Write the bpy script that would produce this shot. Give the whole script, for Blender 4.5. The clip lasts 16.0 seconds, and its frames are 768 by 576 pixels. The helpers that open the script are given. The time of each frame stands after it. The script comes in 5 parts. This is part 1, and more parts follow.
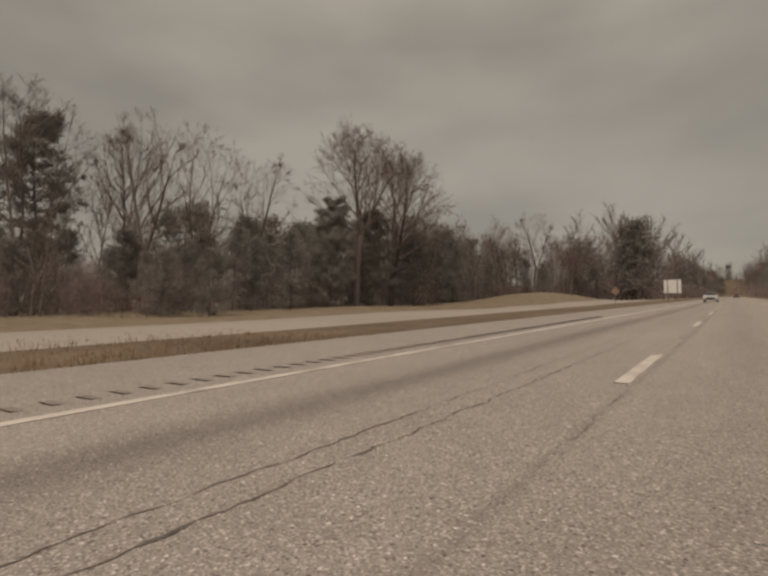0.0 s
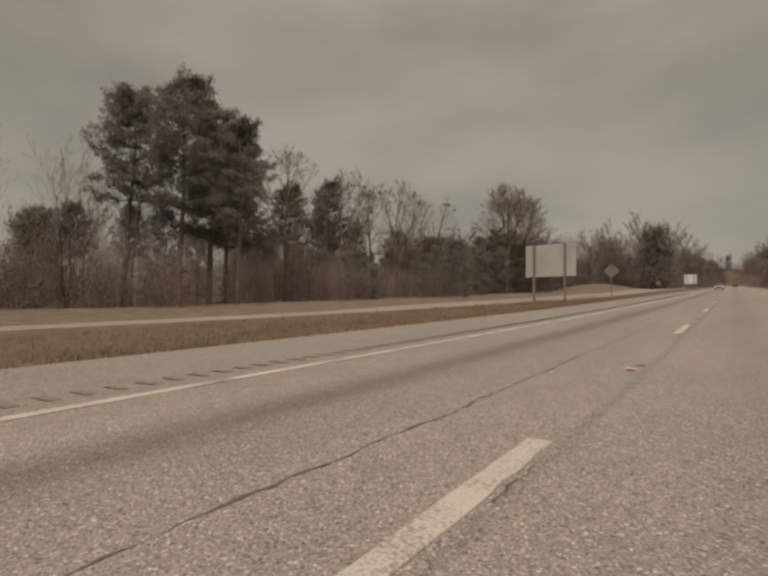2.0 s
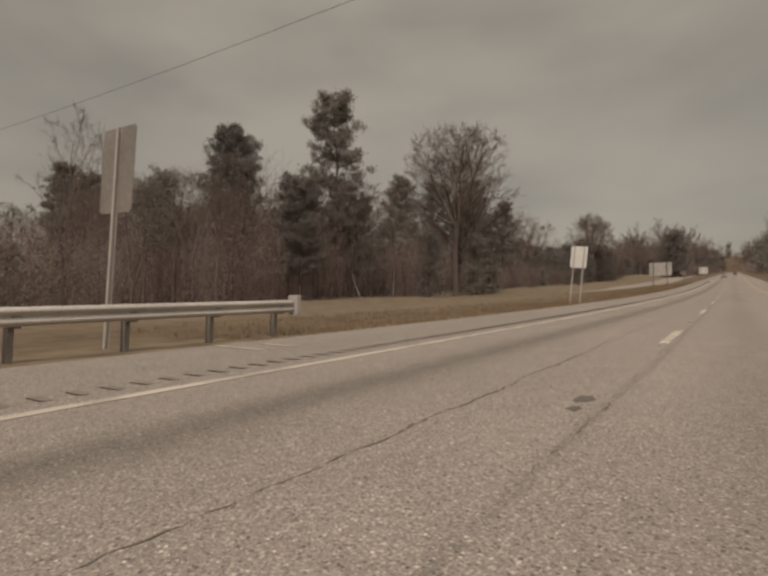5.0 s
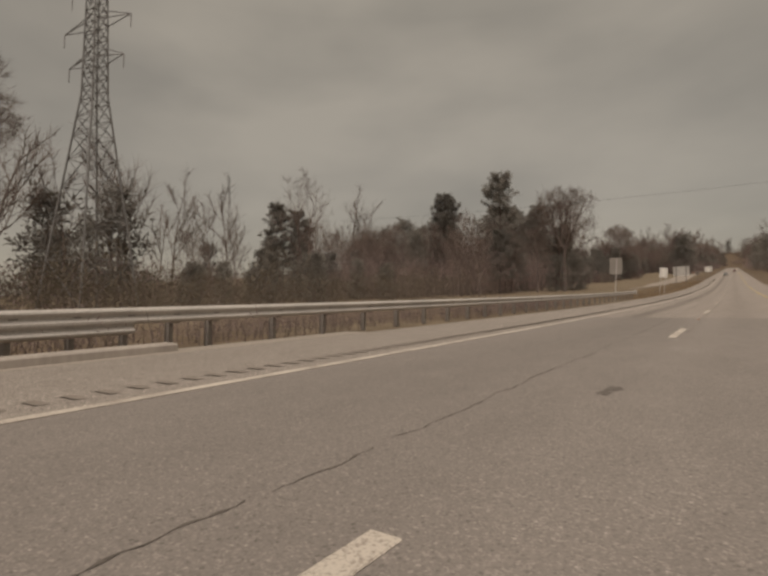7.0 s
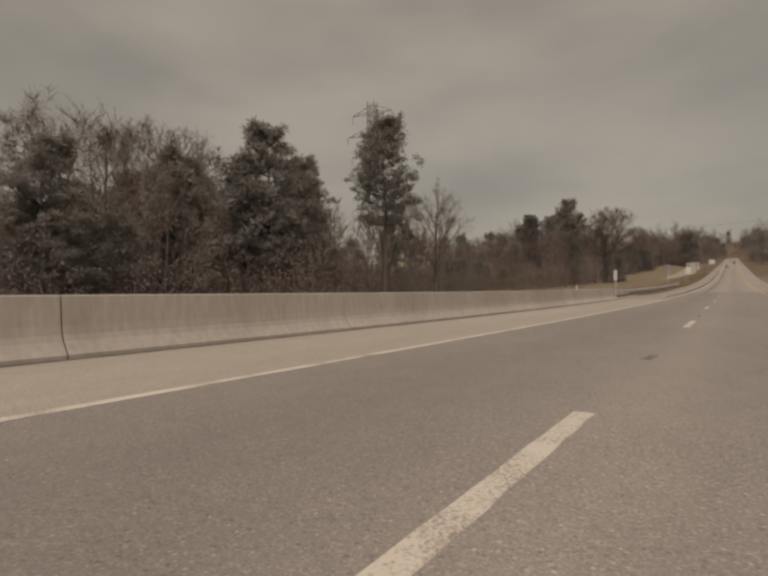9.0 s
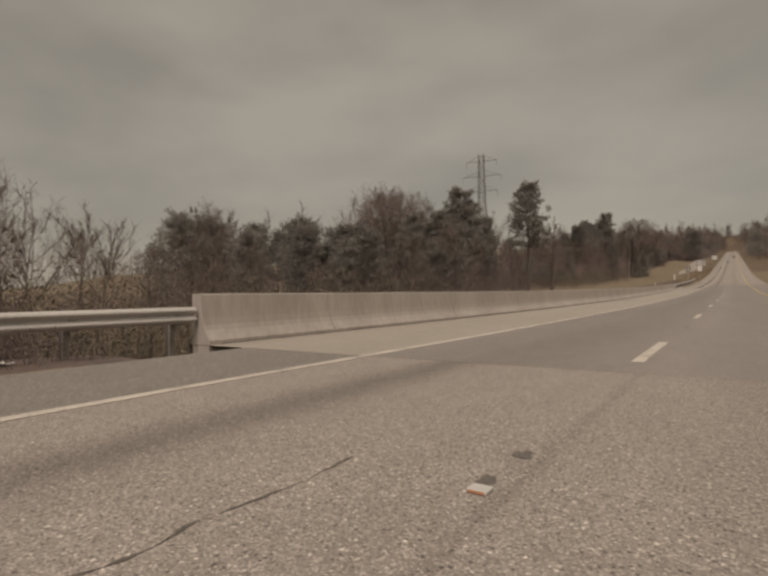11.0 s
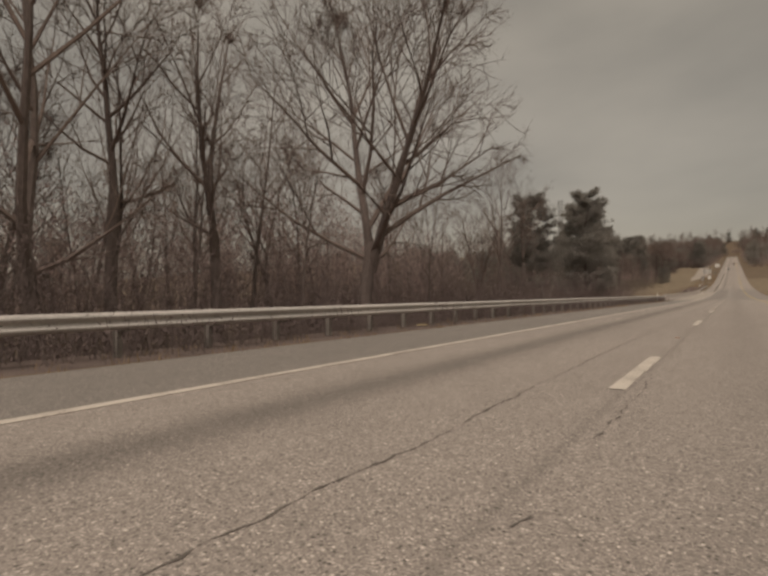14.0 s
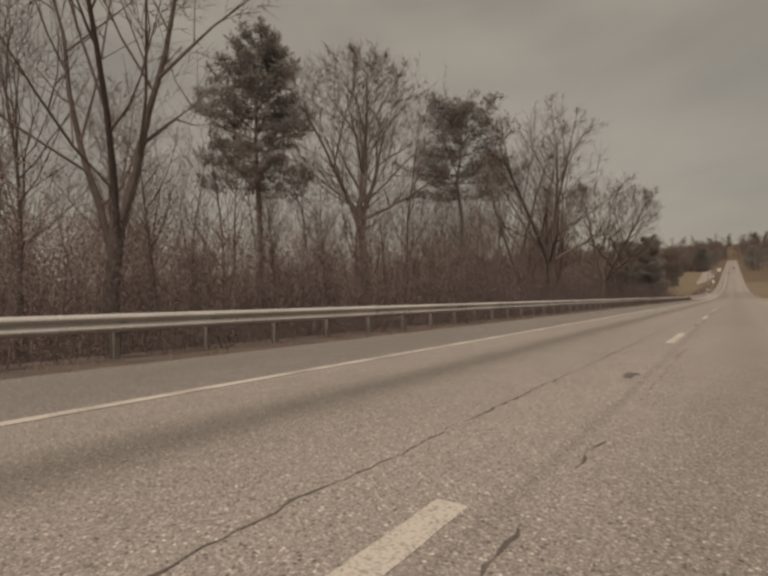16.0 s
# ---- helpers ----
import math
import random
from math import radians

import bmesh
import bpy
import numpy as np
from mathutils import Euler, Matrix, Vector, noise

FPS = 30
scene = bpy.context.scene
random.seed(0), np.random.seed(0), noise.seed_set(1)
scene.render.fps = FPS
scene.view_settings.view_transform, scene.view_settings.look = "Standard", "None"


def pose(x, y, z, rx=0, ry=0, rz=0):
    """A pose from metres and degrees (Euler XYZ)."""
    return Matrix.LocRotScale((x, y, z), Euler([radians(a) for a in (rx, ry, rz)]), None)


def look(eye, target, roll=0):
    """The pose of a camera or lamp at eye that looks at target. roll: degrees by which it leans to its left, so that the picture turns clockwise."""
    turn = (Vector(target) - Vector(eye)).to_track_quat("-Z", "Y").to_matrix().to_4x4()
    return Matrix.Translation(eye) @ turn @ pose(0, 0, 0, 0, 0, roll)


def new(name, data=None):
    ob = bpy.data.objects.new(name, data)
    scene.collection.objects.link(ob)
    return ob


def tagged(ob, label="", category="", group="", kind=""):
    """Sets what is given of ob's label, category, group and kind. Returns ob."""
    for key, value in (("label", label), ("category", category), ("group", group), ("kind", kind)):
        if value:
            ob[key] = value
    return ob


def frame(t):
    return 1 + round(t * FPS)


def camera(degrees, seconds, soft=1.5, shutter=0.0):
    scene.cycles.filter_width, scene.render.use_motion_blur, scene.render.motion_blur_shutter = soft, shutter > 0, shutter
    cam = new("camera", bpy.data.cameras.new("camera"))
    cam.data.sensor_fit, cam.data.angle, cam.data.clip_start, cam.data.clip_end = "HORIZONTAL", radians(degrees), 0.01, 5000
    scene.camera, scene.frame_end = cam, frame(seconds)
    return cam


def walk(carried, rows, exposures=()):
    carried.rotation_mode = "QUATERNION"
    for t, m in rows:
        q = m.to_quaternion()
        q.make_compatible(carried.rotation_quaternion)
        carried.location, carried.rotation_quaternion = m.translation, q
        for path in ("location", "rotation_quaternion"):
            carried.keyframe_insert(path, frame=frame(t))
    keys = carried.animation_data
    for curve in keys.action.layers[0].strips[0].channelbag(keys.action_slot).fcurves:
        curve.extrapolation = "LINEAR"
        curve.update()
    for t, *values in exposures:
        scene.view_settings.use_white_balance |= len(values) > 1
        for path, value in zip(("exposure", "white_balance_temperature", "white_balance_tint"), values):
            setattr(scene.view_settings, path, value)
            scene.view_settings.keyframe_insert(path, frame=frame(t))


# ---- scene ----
# ---- the road's rise and fall: level after y = 300, climbing back towards the start
SPEED, EYE = 27.6, 0.9
SLOPE, SAG_A, SAG_B = 0.0755, 20.0, 300.0


def road_z(y):
    k = SLOPE / (SAG_B - SAG_A)
    if y >= SAG_B:
        return 0.0
    if y >= SAG_A:
        return k * (SAG_B - y) ** 2 / 2
    top = k * (SAG_B - SAG_A) ** 2 / 2
    return top + SLOPE * (SAG_A - max(y, -1300.0))


def road_slope(y):
    if y >= SAG_B:
        return 0.0
    return -SLOPE * min(1.0, (SAG_B - y) / (SAG_B - SAG_A))


# ---- camera, riding on a car's right flank and looking back over the shoulder
YAW, PITCH, ROLL = 34.2, 1.0, -0.85
cam = camera(73.5, 16.0, soft=2.9)
BOB = [(0.0, 0.45), (0.5, 0.45), (1.0, 0.3), (1.5, 0.1), (2.0, -0.1), (2.5, -0.2), (3.0, -0.3), (3.5, -0.45), (4.0, -0.5), (4.5, -0.4), (5.0, -0.2),
       (5.5, -0.1), (6.5, 0.1), (7.5, 0.15), (8.0, 0.0), (8.5, 0.1), (9.0, -0.05), (9.5, -0.1), (10.5, -0.15), (11.5, -0.1), (12.0, 0.1), (12.5, 0.15),
       (13.0, 0.1), (13.5, 0.0), (14.0, 0.2), (14.5, 0.33), (15.0, 0.38), (15.5, 0.38), (16.0, 0.38)]


def ride(t, bob):
    y = SPEED * t
    tilt = math.degrees(math.atan(road_slope(y)))
    turn = pose(0, 0, 0, 90 + PITCH + bob, 0, 180 + YAW) @ pose(0, 0, 0, 0, 0, ROLL)
    return Matrix.Translation((0, y, road_z(y) + EYE)) @ pose(0, 0, 0, tilt) @ turn


walk(cam, [(t, ride(t, bob)) for t, bob in BOB])

# ---- light: a closed overcast sky and a veiled sun
SUN_ELEV, SUN_ROT = radians(48), radians(-20)
world = bpy.data.worlds.new("overcast_sky")
scene.world = world
world.use_nodes = True
wn, wl = world.node_tree.nodes, world.node_tree.links
wn.clear()


def wnode(kind, **kw):
    n = wn.new(kind)
    for key, value in kw.items():
        n.inputs[key].default_value = value
    return n


sky = wn.new("ShaderNodeTexSky")
sky.sky_type, sky.sun_disc, sky.sun_elevation, sky.sun_rotation = "NISHITA", False, SUN_ELEV, SUN_ROT
sky.dust_density = 4.0
coord = wn.new("ShaderNodeTexCoord")
stretch = wn.new("ShaderNodeMapping")
stretch.inputs["Scale"].default_value = (1.0, 1.0, 2.4)
wl.new(coord.outputs["Generated"], stretch.inputs["Vector"])
cloud = wnode("ShaderNodeTexNoise", Scale=2.6, Detail=4.0, Roughness=0.45, Distortion=0.1)
wl.new(stretch.outputs[0], cloud.inputs["Vector"])
ramp = wn.new("ShaderNodeValToRGB")
ramp.color_ramp.elements[0].position, ramp.color_ramp.elements[0].color = 0.33, (0.243, 0.214, 0.168, 1)
ramp.color_ramp.elements[1].position, ramp.color_ramp.elements[1].color = 0.68, (0.341, 0.298, 0.235, 1)
wl.new(cloud.outputs["Fac"], ramp.inputs[0])
# an overcast sky is brightest overhead
split = wn.new("ShaderNodeSeparateXYZ")
wl.new(coord.outputs["Generated"], split.inputs[0])
lift = wn.new("ShaderNodeMapRange")
lift.inputs["From Min"].default_value, lift.inputs["From Max"].default_value = 0.5, 1.0
lift.inputs["To Min"].default_value, lift.inputs["To Max"].default_value = 1.0, 3.4
wl.new(split.outputs["Z"], lift.inputs["Value"])
bright = wn.new("ShaderNodeVectorMath")
bright.operation = "SCALE"
wl.new(ramp.outputs[0], bright.inputs[0])
wl.new(lift.outputs[0], bright.inputs["Scale"])
thin = wn.new("ShaderNodeVectorMath")
thin.operation = "SCALE"
thin.inputs["Scale"].default_value = 0.012
wl.new(sky.outputs[0], thin.inputs[0])
total = wn.new("ShaderNodeVectorMath")
wl.new(bright.outputs[0], total.inputs[0])
wl.new(thin.outputs[0], total.inputs[1])
back = wn.new("ShaderNodeBackground")
wl.new(total.outputs[0], back.inputs["Color"])
out = wn.new("ShaderNodeOutputWorld")
wl.new(back.outputs[0], out.inputs["Surface"])

sun_data = bpy.data.lights.new("sun", "SUN")
sun_data.energy, sun_data.angle, sun_data.color = 1.9, radians(25), (1.0, 0.87, 0.80)
sun = new("sun", sun_data)
sun.matrix_basis = look((-36.0, 100.0, 118.0), (0.0, 0.0, 0.0))
scene.view_settings.exposure = 0.0


# ---- materials
def material(name, dark, light, rough=0.9, scale=1.0, detail_scale=12.0, bump=0.3, bump_dist=0.02, metal=0.0, stretch=(1, 1, 1), spread=0.0, contrast=(0.3, 0.7)):
    """A base colour that wanders between two tones at two scales, with fine relief."""
    m = bpy.data.materials.new(name)
    m.use_nodes = True
    n, l = m.node_tree.nodes, m.node_tree.links
    b = n["Principled BSDF"]
    b.inputs["Roughness"].default_value, b.inputs["Metallic"].default_value = rough, metal
    b.inputs["Specular IOR Level"].default_value = 0.25
    tc, mp = n.new("ShaderNodeTexCoord"), n.new("ShaderNodeMapping")
    mp.inputs["Scale"].default_value = stretch
    l.new(tc.outputs["Object"], mp.inputs["Vector"])
    big, small = n.new("ShaderNodeTexNoise"), n.new("ShaderNodeTexNoise")
    big.inputs["Scale"].default_value, small.inputs["Scale"].default_value = scale, detail_scale
    big.inputs["Detail"].default_value, small.inputs["Detail"].default_value = 4, 5
    mix = n.new("ShaderNodeMix")
    mix.inputs["Factor"].default_value = 0.5
    for node in (big, small):
        l.new(mp.outputs[0], node.inputs["Vector"])
    l.new(big.outputs["Fac"], mix.inputs["A"])
    l.new(small.outputs["Fac"], mix.inputs["B"])
    r = n.new("ShaderNodeValToRGB")
    r.color_ramp.elements[0].position, r.color_ramp.elements[1].position = contrast
    r.color_ramp.elements[0].color, r.color_ramp.elements[1].color = (*dark, 1), (*light, 1)
    l.new(mix.outputs["Result"], r.inputs[0])
    colour = r.outputs[0]
    if spread:
        info, hsv = n.new("ShaderNodeObjectInfo"), n.new("ShaderNodeHueSaturation")
        mr = n.new("ShaderNodeMapRange")
        mr.inputs["To Min"].default_value, mr.inputs["To Max"].default_value = 1 - spread, 1 + spread
        l.new(info.outputs["Random"], mr.inputs["Value"])
        l.new(mr.outputs[0], hsv.inputs["Value"])
        l.new(colour, hsv.inputs["Color"])
        colour = hsv.outputs[0]
    l.new(colour, b.inputs["Base Color"])
    if bump:
        bp = n.new("ShaderNodeBump")
        bp.inputs["Strength"].default_value, bp.inputs["Distance"].default_value = bump, bump_dist
        l.new(small.outputs["Fac"], bp.inputs["Height"])
        l.new(bp.outputs[0], b.inputs["Normal"])
    return m


def asphalt(name, tone, wheel_x=(), grain=105.0, speck=0.62):
    """Worn asphalt: pale stones in a darker binder, blotches, and lanes polished and dirtied by wheels (bands along y)."""
    m = bpy.data.materials.new(name)
    m.use_nodes = True
    n, l = m.node_tree.nodes, m.node_tree.links
    b = n["Principled BSDF"]
    b.inputs["Roughness"].default_value = 0.85
    b.inputs["Specular IOR Level"].default_value = 0.3
    tc = n.new("ShaderNodeTexCoord")

    def mathn(op, a, c):
        k = n.new("ShaderNodeMath")
        k.operation = op
        for i, v in enumerate((a, c)):
            if isinstance(v, (int, float)):
                k.inputs[i].default_value = v
            else:
                l.new(v, k.inputs[i])
        return k.outputs[0]

    def tex(kind, scale, detail=3.0, stretched=None):
        k = n.new(kind)
        k.inputs["Scale"].default_value = scale
        src = tc.outputs["Object"]
        if stretched:
            mp = n.new("ShaderNodeMapping")
            mp.inputs["Scale"].default_value = stretched
            l.new(src, mp.inputs["Vector"])
            src = mp.outputs[0]
        l.new(src, k.inputs["Vector"])
        if kind == "ShaderNodeTexNoise":
            k.inputs["Detail"].default_value = detail
        return k

    stones = tex("ShaderNodeTexVoronoi", grain)
    fine = tex("ShaderNodeTexNoise", grain * 0.6, 6.0)
    blotch = tex("ShaderNodeTexNoise", 0.55, 5.0, (1.0, 0.18, 1.0))
    patch = tex("ShaderNodeTexNoise", 2.6, 5.0, (1.0, 0.5, 1.0))
    sep = n.new("ShaderNodeSeparateColor")
    l.new(stones.outputs["Color"], sep.inputs[0])
    chips = tex("ShaderNodeTexVoronoi", grain * 0.42)
    chip_sep = n.new("ShaderNodeSeparateColor")
    l.new(chips.outputs["Color"], chip_sep.inputs[0])
    inside = mathn("LESS_THAN", chips.outputs["Distance"], 0.40)
    pale_chip = mathn("MULTIPLY", mathn("GREATER_THAN", chip_sep.outputs[0], 0.88), inside)
    dark_chip = mathn("MULTIPLY", mathn("LESS_THAN", chip_sep.outputs[0], 0.12), inside)
    r = n.new("ShaderNodeValToRGB")
    ramp_stops = tuple((at, max(0.12, 1 + k * speck)) for at, k in ((0.10, -0.72), (0.26, -0.30), (0.50, 0.0), (0.72, 0.16), (0.86, 1.0)))
    while len(r.color_ramp.elements) < len(ramp_stops):
        r.color_ramp.elements.new(0.5)
    for e, (at, k) in zip(r.color_ramp.elements, ramp_stops):
        e.position, e.color = at, (*[min(0.7, c * k) for c in tone], 1)
    v = mathn("MULTIPLY", sep.outputs[0], 0.72)
    v = mathn("ADD", v, mathn("MULTIPLY", fine.outputs["Fac"], 0.28))
    l.new(v, r.inputs[0])
    shade = mathn("ADD", mathn("MULTIPLY", blotch.outputs["Fac"], 0.32), mathn("MULTIPLY", patch.outputs["Fac"], 0.22))
    shade = mathn("ADD", shade, 0.73)
    shade = mathn("MULTIPLY", shade, mathn("ADD", mathn("SUBTRACT", 1.0, mathn("MULTIPLY", dark_chip, 0.75 * speck)), mathn("MULTIPLY", pale_chip, 1.0 * speck)))
    if wheel_x:
        xyz = n.new("ShaderNodeSeparateXYZ")
        l.new(tc.outputs["Object"], xyz.inputs[0])
        drift = mathn("ADD", xyz.outputs["X"], mathn("MULTIPLY", mathn("SUBTRACT", blotch.outputs["Fac"], 0.5), 0.25))
        for x0, half, amount in wheel_x:
            d = mathn("DIVIDE", mathn("SUBTRACT", drift, x0), half)
            g = mathn("POWER", 2.718, mathn("MULTIPLY", mathn("MULTIPLY", d, d), -1.0))
            shade = mathn("MULTIPLY", shade, mathn("SUBTRACT", 1.0, mathn("MULTIPLY", g, amount)))
    sc = n.new("ShaderNodeVectorMath")
    sc.operation = "SCALE"
    l.new(r.outputs[0], sc.inputs[0])
    l.new(shade, sc.inputs["Scale"])
    l.new(sc.outputs[0], b.inputs["Base Color"])
    bp = n.new("ShaderNodeBump")
    bp.inputs["Strength"].default_value, bp.inputs["Distance"].default_value = 0.35, 0.006
    l.new(fine.outputs["Fac"], bp.inputs["Height"])
    l.new(bp.outputs[0], b.inputs["Normal"])
    return m


M_ROAD = asphalt("worn_asphalt", (0.266, 0.231, 0.203), wheel_x=((3.1, 0.36, 0.36), (-0.2, 0.4, 0.12), (0.86, 0.045, 0.16)), speck=0.7)
M_SHOULDER = asphalt("shoulder_asphalt", (0.256, 0.224, 0.196), grain=80.0, speck=0.7)
M_SHOULDER_B = asphalt("dark_shoulder_asphalt", (0.192, 0.171, 0.152), grain=90.0, speck=0.6)
M_DECK = asphalt("bridge_deck_asphalt", (0.212, 0.187, 0.168), wheel_x=((2.6, 0.9, 0.08), (0.6, 0.5, -0.12)), grain=95.0, speck=0.34)
M_DECK_EDGE = asphalt("pale_bridge_shoulder", (0.305, 0.268, 0.228), grain=95.0, speck=0.35)
M_PAINT = material("road_paint", (0.25, 0.212, 0.18), (0.52, 0.465, 0.40), 0.7, 1.7, 55.0, 0.4, 0.004, contrast=(0.38, 0.52))
M_YELLOW = material("yellow_road_paint", (0.42, 0.30, 0.08), (0.6, 0.44, 0.12), 0.7, 3.0, 40.0, 0.4, 0.004)
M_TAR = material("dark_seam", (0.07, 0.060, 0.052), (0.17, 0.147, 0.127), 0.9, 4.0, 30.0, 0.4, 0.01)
M_PATCH = material("oil_dark_patch", (0.085, 0.075, 0.066), (0.19, 0.165, 0.145), 0.8, 6.0, 40.0, 0.5, 0.01)


def verge_grass():
    """Winter grass: brown mown verge near the pavement, paler golden growth beyond, with bare patches."""
    m = material("dead_winter_grass", (0.080, 0.057, 0.038), (0.165, 0.120, 0.078), 0.95, 0.3, 3.5, 0.9, 0.08, contrast=(0.34, 0.66))
    n, l = m.node_tree.nodes, m.node_tree.links
    b = n["Principled BSDF"]
    old = b.inputs["Base Color"].links[0].from_socket
    tc, sep = n.new("ShaderNodeTexCoord"), n.new("ShaderNodeSeparateXYZ")
    l.new(tc.outputs["Object"], sep.inputs[0])
    wob, add, rng, mix = n.new("ShaderNodeTexNoise"), n.new("ShaderNodeMath"), n.new("ShaderNodeMapRange"), n.new("ShaderNodeMix")
    wob.inputs["Scale"].default_value, wob.inputs["Detail"].default_value = 0.09, 6.0
    mp = n.new("ShaderNodeMapping")
    mp.inputs["Scale"].default_value = (1.0, 0.4, 1.0)
    l.new(tc.outputs["Object"], mp.inputs["Vector"])
    l.new(mp.outputs[0], wob.inputs["Vector"])
    add.operation = "MULTIPLY_ADD"
    add.inputs[1].default_value = 26.0
    l.new(wob.outputs["Fac"], add.inputs[0])
    l.new(sep.outputs["X"], add.inputs[2])
    rng.inputs["From Min"].default_value, rng.inputs["From Max"].default_value = 24.0, 34.0
    l.new(add.outputs[0], rng.inputs["Value"])
    gold, hay = n.new("ShaderNodeValToRGB"), n.new("ShaderNodeTexNoise")
    hay.inputs["Scale"].default_value, hay.inputs["Detail"].default_value = 1.1, 7.0
    l.new(tc.outputs["Object"], hay.inputs["Vector"])
    l.new(hay.outputs["Fac"], gold.inputs[0])
    gold.color_ramp.elements[0].position, gold.color_ramp.elements[1].position = 0.35, 0.68
    gold.color_ramp.elements[0].color, gold.color_ramp.elements[1].color = (0.122, 0.094, 0.064, 1), (0.228, 0.178, 0.118, 1)
    mix.data_type = "RGBA"
    l.new(rng.outputs[0], mix.inputs["Factor"])
    l.new(old, mix.inputs[6])
    l.new(gold.outputs[0], mix.inputs[7])
    strip_x, strip_y, both, pale = n.new("ShaderNodeMapRange"), n.new("ShaderNodeMapRange"), n.new("ShaderNodeMath"), n.new("ShaderNodeMix")
    strip_x.inputs["From Min"].default_value, strip_x.inputs["From Max"].default_value = 24.6, 22.6
    l.new(add.outputs[0], strip_x.inputs["Value"])
    strip_y.inputs["From Min"].default_value, strip_y.inputs["From Max"].default_value = 30.0, 55.0
    l.new(sep.outputs["Y"], strip_y.inputs["Value"])
    both.operation = "MULTIPLY"
    l.new(strip_x.outputs[0], both.inputs[0])
    l.new(strip_y.outputs[0], both.inputs[1])
    pale.data_type = "RGBA"
    l.new(both.outputs[0], pale.inputs["Factor"])
    l.new(mix.outputs[2], pale.inputs[6])
    l.new(gold.outputs[0], pale.inputs[7])
    l.new(pale.outputs[2], b.inputs["Base Color"])
    return m


M_GRASS = verge_grass()
M_BLADE = material("dry_grass_blades", (0.105, 0.075, 0.047), (0.215, 0.158, 0.098), 0.95, 0.3, 5.0, 0.0, spread=0.1)
M_CONCRETE = material("weathered_concrete", (0.265, 0.234, 0.205), (0.425, 0.378, 0.335), 0.9, 0.55, 9.0, 0.35, 0.01, stretch=(1, 1, 0.22), contrast=(0.25, 0.70))
M_STEEL = material("galvanised_steel", (0.36, 0.335, 0.31), (0.56, 0.52, 0.48), 0.6, 0.8, 18.0, 0.1, 0.002, metal=0.15)
M_POST = material("weathered_post", (0.13, 0.115, 0.10), (0.25, 0.222, 0.195), 0.9, 2.0, 25.0, 0.4, 0.005)
M_RAILPOST = material("weathered_steel_post", (0.155, 0.138, 0.120), (0.275, 0.246, 0.215), 0.85, 2.0, 25.0, 0.3, 0.004)
M_TIMBER = material("dark_weathered_timber", (0.050, 0.042, 0.037), (0.115, 0.098, 0.085), 0.92, 2.0, 30.0, 0.4, 0.004)
M_ALU = material("bare_aluminium_panel", (0.46, 0.44, 0.41), (0.64, 0.61, 0.56), 0.5, 0.6, 9.0, 0.05, 0.002, metal=0.25)
M_STRAW = material("yellowed_paper", (0.48, 0.38, 0.2), (0.62, 0.5, 0.3), 0.8, 3.0, 12.0, 0.0)
M_WHITE = material("white_sheet", (0.62, 0.60, 0.55), (0.78, 0.75, 0.69), 0.6, 1.0, 9.0, 0.0)
M_BARK = material("grey_brown_bark", (0.076, 0.061, 0.054), (0.167, 0.133, 0.116), 0.95, 1.5, 14.0, 0.8, 0.03, stretch=(1, 1, 0.3), spread=0.18)
M_TWIG = material("bare_twigs", (0.122, 0.093, 0.080), (0.205, 0.159, 0.134), 0.95, 0.6, 6.0, 0.0, spread=0.15)
M_NEEDLE = material("pine_needles", (0.086, 0.081, 0.073), (0.164, 0.150, 0.131), 0.8, 0.7, 6.0, 0.0, spread=0.2)
M_BRUSH = material("winter_undergrowth", (0.117, 0.090, 0.083), (0.205, 0.160, 0.146), 0.95, 0.25, 4.0, 0.0, spread=0.25)
M_RUSSET = material("russet_dead_leaves", (0.115, 0.076, 0.060), (0.195, 0.132, 0.102), 0.95, 0.4, 5.0, 0.0, spread=0.2)
M_BIRCH = material("pale_smooth_bark", (0.22, 0.19, 0.165), (0.42, 0.375, 0.33), 0.9, 2.0, 16.0, 0.4, 0.01, stretch=(1, 1, 0.4))
M_OLIVE = material("olive_brush", (0.095, 0.078, 0.058), (0.170, 0.142, 0.105), 0.95, 0.3, 4.0, 0.0, spread=0.25)
M_THICKET = material("dark_bare_thicket", (0.090, 0.068, 0.063), (0.166, 0.128, 0.116), 0.95, 0.4, 5.0, 0.0, spread=0.2)
# leaves and dirt, toned dark to carry the shade below the guardrail
M_LEAVES_SHADE = material("leaf_litter", (0.075, 0.056, 0.050), (0.165, 0.125, 0.108), 0.95, 1.2, 26.0, 0.8, 0.03)
M_LATTICE = material("tower_steel", (0.17, 0.165, 0.16), (0.26, 0.25, 0.24), 0.6, 1.0, 8.0, 0.0, metal=0.3)
M_RUBBER = material("tyre_rubber", (0.02, 0.02, 0.02), (0.04, 0.04, 0.04), 0.8, 4.0, 30.0, 0.2, 0.003)
M_GLASS = material("dark_car_glass", (0.02, 0.022, 0.024), (0.03, 0.032, 0.035), 0.08, 1.0, 4.0, 0.0)


